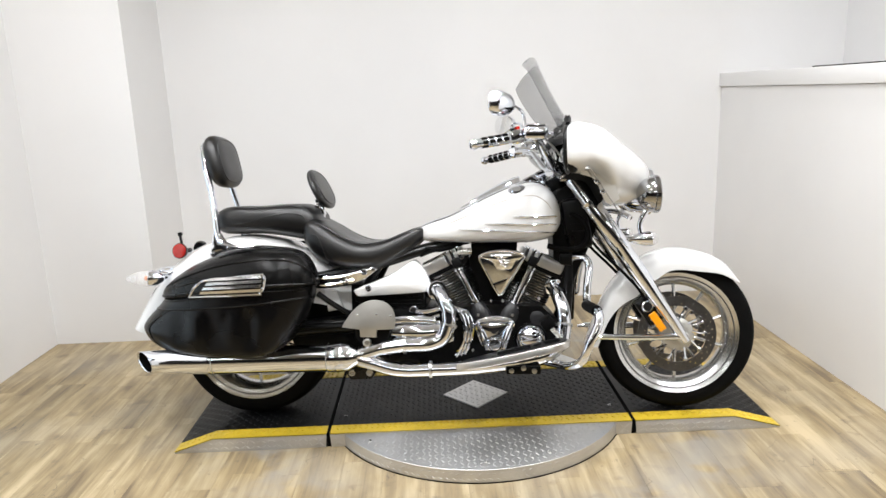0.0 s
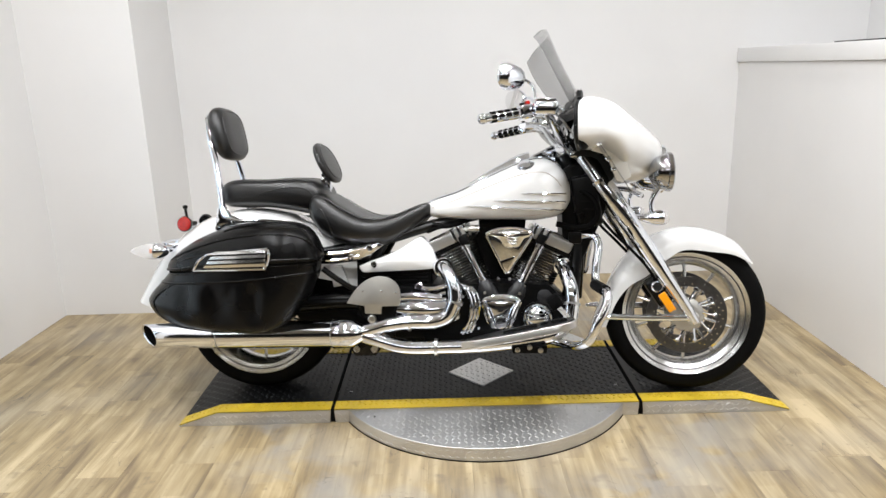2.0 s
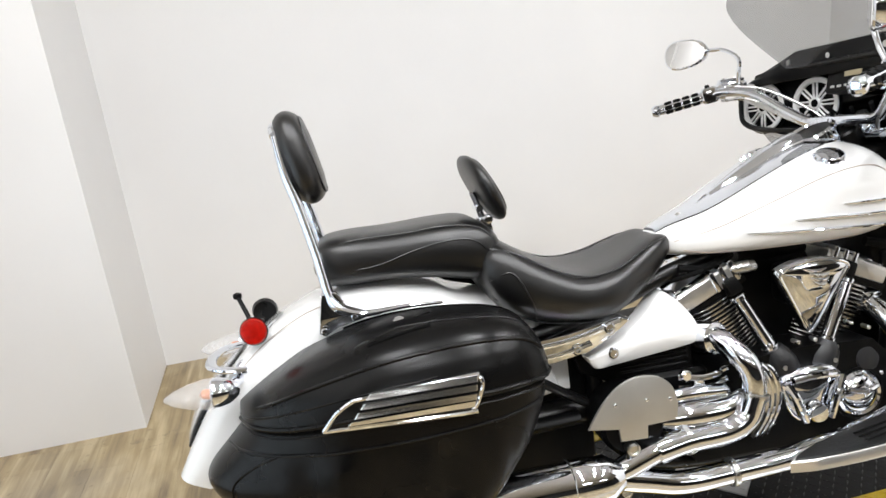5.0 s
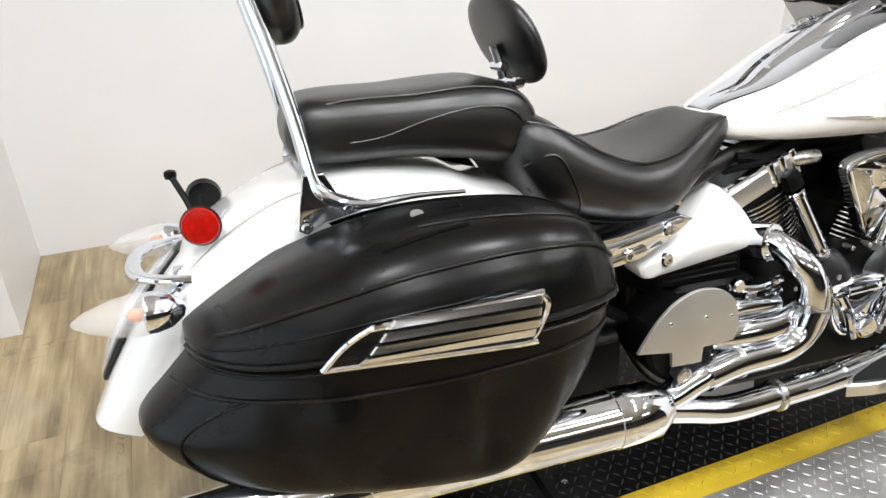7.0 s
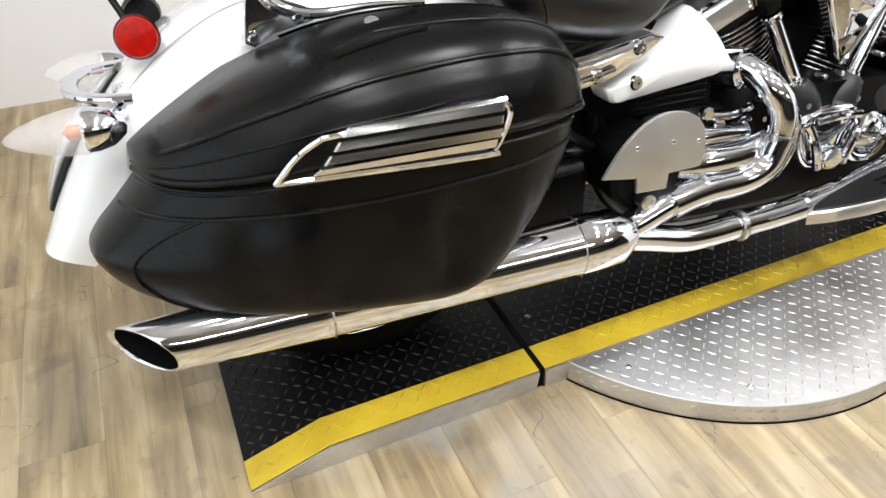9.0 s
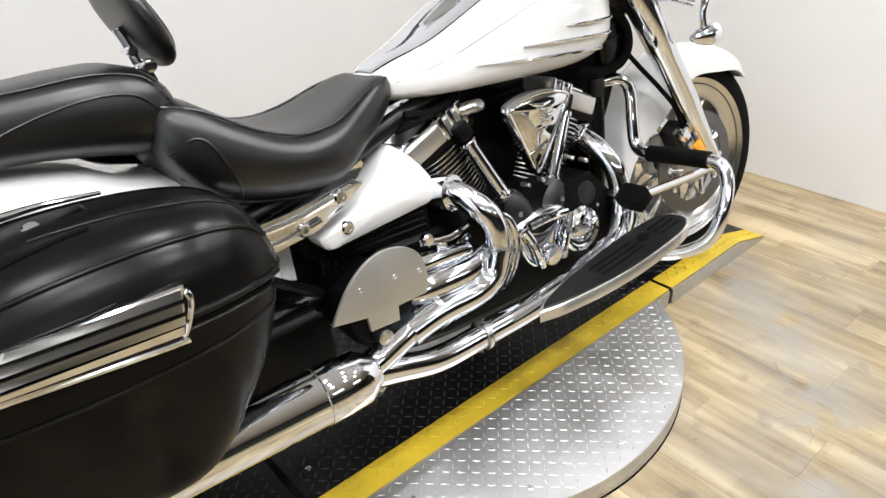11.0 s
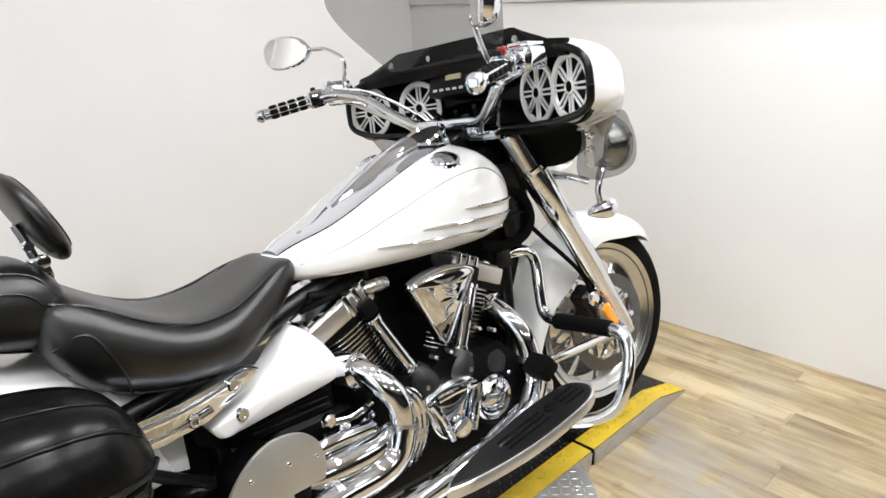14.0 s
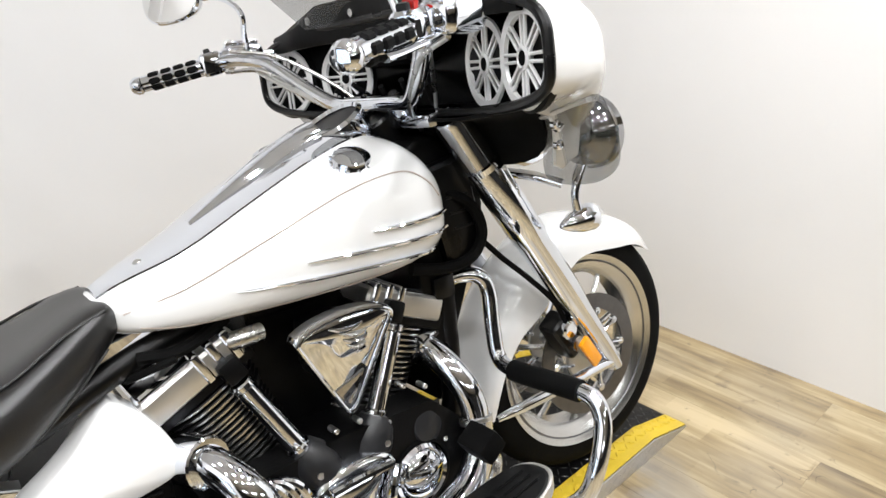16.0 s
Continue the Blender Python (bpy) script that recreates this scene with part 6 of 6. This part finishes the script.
for s in (-1, 1):
    for c, r, face in (((1.272, s * 0.379, 1.007), 0.076, Vector((-1, -s * 0.31, 0.04))), ((1.326 if s < 0 else 1.322, s * (0.236 if s < 0 else 0.206), 1.003), 0.075, Vector((-1, -s * 0.28, 0.04)))):
        sp = part("speaker", lathe([(r - 0.02, -0.03), (r + 0.002, -0.008), (r + 0.004, 0.004), (r, 0.010), (r - 0.006, 0.006), (r - 0.008, -0.012), (0.02, -0.022), (0, -0.016)], c, face, 40), M_PLASTIC, fair, "round speaker")
        part("grille_ring", lathe([(r - 0.017, 0.006), (r - 0.015, 0.012), (r - 0.003, 0.013), (r, 0.009), (r, 0.004)], c, face, 40), M_SILVER, sp, "silver speaker grille ring")
        rot = frame_to(face)
        part("grille_hub", lathe([(0.018, 0.004), (0.018, 0.013), (0.013, 0.015), (0.011, 0.012), (0, 0.012)], c, face, 24), M_SILVER, sp)
        part("hub_cap", lathe([(0.011, 0.0135), (0, 0.014)], c, face, 20), M_GAP, sp)
        for k in range(8):
            for j in (-1, 1):
                a = 2 * math.pi * k / 8 + j * 0.34
                a2 = 2 * math.pi * k / 8 + j * 0.092
                p0 = Vector(c) + rot @ Vector((0.015 * math.cos(a), 0.015 * math.sin(a), 0.009))
                p1 = Vector(c) + rot @ Vector(((r - 0.009) * math.cos(a2), (r - 0.009) * math.sin(a2), 0.009))
                part("grille_spoke", tube([p0, (p0 + p1) / 2, p1], 0.0033, 6, 2, 0.9), M_SILVER, sp)
rings = []
for u, w, half in ((1.256, 0.922, 0.345), (1.290, 0.917, 0.334), (1.325, 0.913, 0.322), (1.346, 0.904, 0.314), (1.360, 0.886, 0.310), (1.372, 0.862, 0.304), (1.382, 0.840, 0.290), (1.392, 0.822, 0.262)):
    row = [(u, half * k / 8, w - 0.004 + 0.020 * (k / 8) ** 6) for k in range(-8, 9)]
    rings.append(row + [(u + 0.004, p[1], p[2] + 0.005) for p in row[::-1]])
part("fairing_skirt", loft(rings), M_RUBBER, fair, "black lower skirt", 45)
rings = []
for w, du in ((1.072, 0.004), (1.078, 0.0), (1.144, 0.0), (1.150, 0.004)):
    row = []
    for v in [0.385 * k / 16 for k in range(-16, 17)]:
        t = min(1.0, max(0.0, (abs(v) - 0.215) / 0.075))
        drop = 0.034 * t * t * (3 - 2 * t) + 0.10 * max(0.0, abs(v) - 0.29)
        row.append((1.288 - 0.042 * min(1.0, abs(v) / 0.29) ** 2 + du, v, w + 0.006 * (1 - (v / 0.385) ** 2) - (drop if w > 1.12 else 0)))
    rings.append(row + [(p[0] + 0.018 - 2 * du, p[1], p[2]) for p in row[::-1]])
lip = part("screen_lip", loft(rings), M_PLASTIC, fair, "black lip below the windscreen", 40)
for v in (-0.235, -0.10, 0.10, 0.235):
    part("lip_screw", lathe([(0.008, 0), (0.008, 0.004), (0.004, 0.005), (0, 0.003)], (1.287 - 0.042 * (v / 0.29) ** 2, v, 1.126), (-1, 0, 0), 12), M_STEEL, lip)
for s in (-1, 1):
    bm = plate([(1.30, 0.945), (1.30, 0.926), (1.340, 0.914), (1.358, 0.898), (1.370, 0.875), (1.382, 0.848), (1.394, 0.824), (1.415, 0.814), (1.445, 0.835), (1.42, 0.90), (1.38, 0.955)], 0.0, -s * 0.008, 0.002)
    for v in bm.verts:
        v.co.y += s * (0.300 + 0.50 * (v.co.z - 0.82))
    low = part("lower_side", bm, M_WHITE, fair, "white lower side panel")
    for u, w in ((1.357, 0.899), (1.381, 0.862)):
        part("panel_screw", lathe([(0.009, -0.004), (0.009, 0.004), (0.006, 0.007), (0, 0.005)], (u, s * (0.300 + 0.50 * (w - 0.82)), w), (0, s, 0), 12), M_CHROME, low)
    # smoked wing beside the fork
    o = [Vector((u, s * v, w)) for u, v, w in ((1.358, 0.318, 0.912), (1.333, 0.394, 0.931), (1.309, 0.466, 0.947), (1.327, 0.472, 0.918), (1.347, 0.467, 0.890), (1.366, 0.456, 0.863),
                                               (1.390, 0.434, 0.832), (1.411, 0.400, 0.809), (1.433, 0.346, 0.790), (1.452, 0.268, 0.779), (1.452, 0.222, 0.792), (1.410, 0.260, 0.850))]
    rim_line = [p for p in spline([tuple(q) for q in o + o[:1]], 4)[:-1]]
    nrm = Vector((0.83, -0.15 * -s, 0.536)).normalized()
    wing = loft([[p - nrm * 0.002 for p in rim_line], [p + nrm * 0.002 for p in rim_line]])
    wd = part("wind_deflector", wing, M_WING, fair, "smoked plastic wind deflector")
    part("deflector_strip", tube([o[0] - nrm * 0.003, o[1] - nrm * 0.003, o[2] - nrm * 0.003 + Vector((0.004, -s * 0.012, -0.004))], 0.0095, 8, 4, 0.4), M_ALUM, wd, "ribbed bright edge strip")
    part("deflector_bolt", lathe([(0.009, 0), (0.009, 0.010), (0.006, 0.014), (0, 0.014)], o[0] + Vector((0.012, s * 0.02, -0.014)), -nrm, 12), M_CHROME, wd)
    part("deflector_bolt", lathe([(0.009, 0), (0.009, 0.010), (0.006, 0.014), (0, 0.014)], o[11] + Vector((0.010, s * 0.03, -0.010)), -nrm, 12), M_CHROME, wd)
# windscreen
rings = []
for k in range(15):
    t = k / 14
    row = []
    hw = 0.215 + 0.102 * math.sin(math.pi * min(1, t * 1.25) / 2) - 0.015 * t ** 4 - 0.045 * max(0.0, (t - 0.72) / 0.28) ** 3
    for j in range(25):
        q = -1 + 2 * j / 24
        top_drop = 0.055 * abs(q) ** 4 * t ** 2
        row.append((1.322 - 0.148 * t - (0.084 - 0.015 * t) * q * q - 0.012 * math.sin(math.pi * t), hw * q, 1.108 + 0.280 * t - top_drop))
    rings.append(row + [(p[0] + 0.004, p[1], p[2]) for p in row[::-1]])
part("windscreen", loft(rings), M_SMOKE, fair, "smoked transparent windscreen")

# lamps
hl = part("headlight", lathe([(0, -0.09), (0.05, -0.085), (0.078, -0.05), (0.088, 0.0), (0.094, 0.012), (0.094, 0.030), (0.088, 0.034)], (1.590, 0, 0.865), (1, 0, -0.02), 40), M_CHROME, bike, "chrome headlight")
part("headlight_lens", lathe([(0.088, 0.030), (0.07, 0.044), (0.04, 0.052), (0, 0.055)], (1.590, 0, 0.865), (1, 0, -0.02), 40), M_CLEAR, hl)
part("lamp_bar", tube([(1.50, -0.215, 0.765), (1.47, -0.15, 0.785), (1.45, 0, 0.79), (1.47, 0.15, 0.785), (1.50, 0.215, 0.765)], 0.010, 12), M_CHROME, bike, "chrome lamp bracket")
for s in (-1, 1):
    c = (1.574, s * 0.218, 0.850)
    # bowl coloured darker than chrome for the dark surroundings it would mirror
    pl = part("auxiliary_lamp", lathe([(0, -0.052), (0.022, -0.049), (0.042, -0.039), (0.056, -0.024), (0.063, -0.006), (0.065, 0.008), (0.070, 0.010), (0.071, 0.024), (0.068, 0.028), (0.065, 0.024)], c, (1, 0, 0), 36), M_DARK, bike, "round chrome auxiliary lamp, its dark reflections put into the colour")
    part("auxiliary_lens", lathe([(0.065, 0.024), (0.045, 0.031), (0, 0.036)], c, (1, 0, 0), 36), M_CLEAR, pl)
    part("lamp_stem", tube([(1.560, s * 0.214, 0.790), (1.545, s * 0.214, 0.765), (1.535, s * 0.214, 0.735), (1.540, s * 0.214, 0.702)], [0.012, 0.011, 0.009, 0.010], 12), M_CHROME, pl)
    fs = part("front_turn_signal", lathe([(0, -0.060), (0.008, -0.052), (0.019, -0.025), (0.026, 0.0), (0.0285, 0.026), (0.0275, 0.032)], (1.545, s * 0.214, 0.684), (1, 0, 0.02), 24), M_CHROME, bike, "chrome bullet turn signal")
    part("signal_lens", lathe([(0.0275, 0.031), (0.026, 0.040), (0.018, 0.052), (0, 0.058)], (1.545, s * 0.214, 0.684), (1, 0, 0.02), 24), M_CLEAR, fs)
    rc = (-0.352, s * 0.190, 0.572)
    rs = part("rear_turn_signal", lathe([(0, 0.042), (0.012, 0.038), (0.026, 0.020), (0.0315, 0.0), (0.0315, -0.012), (0.029, -0.014)], rc, (1, 0, 0), 28), M_CHROME, bike, "chrome turn signal with a clear pointed lens")
    part("signal_lens", lathe([(0.0315, -0.010), (0.033, -0.020), (0.032, -0.035), (0.026, -0.065), (0.016, -0.095), (0.006, -0.112), (0, -0.116)], rc, (1, 0, 0), 28), M_CLEAR, rs, "clear pointed lens")
    part("bulb", lathe([(0, -0.012), (0.008, -0.012), (0.011, -0.026), (0.009, -0.036), (0, -0.042)], rc, (1, 0, 0), 16), material("amber_bulb", (0.75, 0.22, 0.05), 0.2) if s < 0 else bpy.data.materials["amber_bulb"], rs, "amber bulb")
    part("signal_stem", tube([(-0.345, s * 0.165, 0.575), (-0.325, s * 0.13, 0.572), (-0.310, s * 0.09, 0.575)], 0.012, 12), M_CHROME, rs)
part("signal_bracket", plate([(-0.335, 0.545), (-0.330, 0.600), (-0.300, 0.615), (-0.275, 0.60), (-0.29, 0.55)], -0.10, 0.2, 0.004), M_CHROME, bike)
part("tail_hoop", tube([(-0.300, -0.118, 0.590), (-0.345, -0.110, 0.592), (-0.385, -0.075, 0.594), (-0.398, 0.0, 0.596), (-0.385, 0.075, 0.594), (-0.345, 0.110, 0.592), (-0.300, 0.118, 0.590)], 0.013, 12, 6, 0.55), M_CHROME, bike, "chrome hoop round the tail lamp")


def tail_piece(hw, rise, t0, t1):
    rings = []
    for k in range(13):
        t = t0 + (t1 - t0) * k / 12
        c = Vector((-0.320, 0, 0.610)).lerp(Vector((-0.478, 0, 0.402)), t) + Vector((-0.010, 0, 0.006)) * math.sin(math.pi * t)
        q = math.sin(math.pi * (0.06 + 0.88 * k / 12)) ** 0.4
        n = Vector((-0.80, 0, 0.60))
        rings.append([tuple(c + Vector((0, hw * q * math.cos(a), 0)) + n * rise * q * math.sin(a)) for a in [2 * math.pi * j / 20 for j in range(20)]])
    return loft(rings)


tail = part("tail_lamp", tail_piece(0.062, 0.014, 0.0, 1.0), M_BLACK, bike, "tail lamp with a black gasket")
part("tail_lens", tail_piece(0.055, 0.024, 0.03, 0.97), M_CLEAR, tail, "clear tail lamp lens")
part("tail_reflector", tail_piece(0.048, 0.018, 0.06, 0.94), M_CHROME, tail)
for sd in (-1, 1):
    rd = part("side_reflector", lathe([(0, -0.016), (0.028, -0.014), (0.0315, 0.0), (0.0295, 0.004)], (-0.274, sd * 0.105 - 0.018, 0.674), (-0.08, sd, 0.12), 32), M_BLACK, bike)
    part("red_lens", lathe([(0.0295, 0.003), (0.027, 0.006), (0, 0.008)], (-0.274, sd * 0.105 - 0.018, 0.674), (-0.08, sd, 0.12), 32), M_RED, rd, "round red reflector")
bk = part("antenna_bracket", box((-0.272, -0.08, 0.668), (0.022, 0.10, 0.026), None, 0.005), M_PLASTIC, bike, "black mount")
part("stalk", tube([(-0.280, -0.085, 0.660), (-0.290, -0.065, 0.695), (-0.311, -0.030, 0.735)], 0.0055, 8), M_PLASTIC, bk)
part("stalk_tip", lathe([(0, -0.009), (0.009, -0.006), (0.0105, 0), (0.009, 0.006), (0, 0.009)], (-0.313, -0.026, 0.739), (0, 0, 1), 14), M_PLASTIC, bk)
part("mount_arm", tube([(-0.265, -0.115, 0.660), (-0.255, -0.085, 0.655), (-0.235, -0.045, 0.665), (-0.215, -0.02, 0.660)], 0.010, 10), M_CHROME, bk)


def depth(ob):
    return 0 if ob == bike else 1 + depth(ob.parent)


for ob in list(bike.children_recursive):
    while depth(ob) > 2:
        ob.parent = ob.parent.parent
tagged(bike, label="white touring motorcycle with black leather saddlebags and chrome trim", category="motorcycle")

# ---- floor planks ----
PW, PL, YF = 0.152, 1.22, -3.0
plank_mesh = {}
for i in range(int((X1 - X0) / PW) + 1):
    x0, x1 = X0 + i * PW, min(X0 + (i + 1) * PW, X1)
    if x1 - x0 < 0.02:
        continue
    y = YF - ((i * 0.47) % 1.0) * PL
    while y < Y1:
        ya, yb = max(y, YF), min(y + PL, Y1)
        y += PL
        if yb - ya < 0.03:
            continue
        key = (round(x1 - x0, 4), round(yb - ya, 4))
        if key not in plank_mesh:
            bm = bmesh.new()
            w, l, e = (x1 - x0) / 2 - 0.0001, (yb - ya) / 2 - 0.0001, 0.0006
            lo = [bm.verts.new((sx * w, sy * l, -0.004)) for sx, sy in ((-1, -1), (1, -1), (1, 1), (-1, 1))]
            hi = [bm.verts.new((sx * w, sy * l, -e)) for sx, sy in ((-1, -1), (1, -1), (1, 1), (-1, 1))]
            tp = [bm.verts.new((sx * (w - e), sy * (l - e), 0)) for sx, sy in ((-1, -1), (1, -1), (1, 1), (-1, 1))]
            for a, b in ((lo, hi), (hi, tp)):
                for k in range(4):
                    bm.faces.new((a[k], a[(k + 1) % 4], b[(k + 1) % 4], b[k]))
            bm.faces.new(tp)
            me = bpy.data.meshes.new("plank")
            bm.to_mesh(me)
            bm.free()
            me.materials.append(M_FLOOR)
            plank_mesh[key] = me
        ob = new("plank", plank_mesh[key])
        ob.location = ((x0 + x1) / 2, (ya + yb) / 2, 0)
        ob.parent = floor
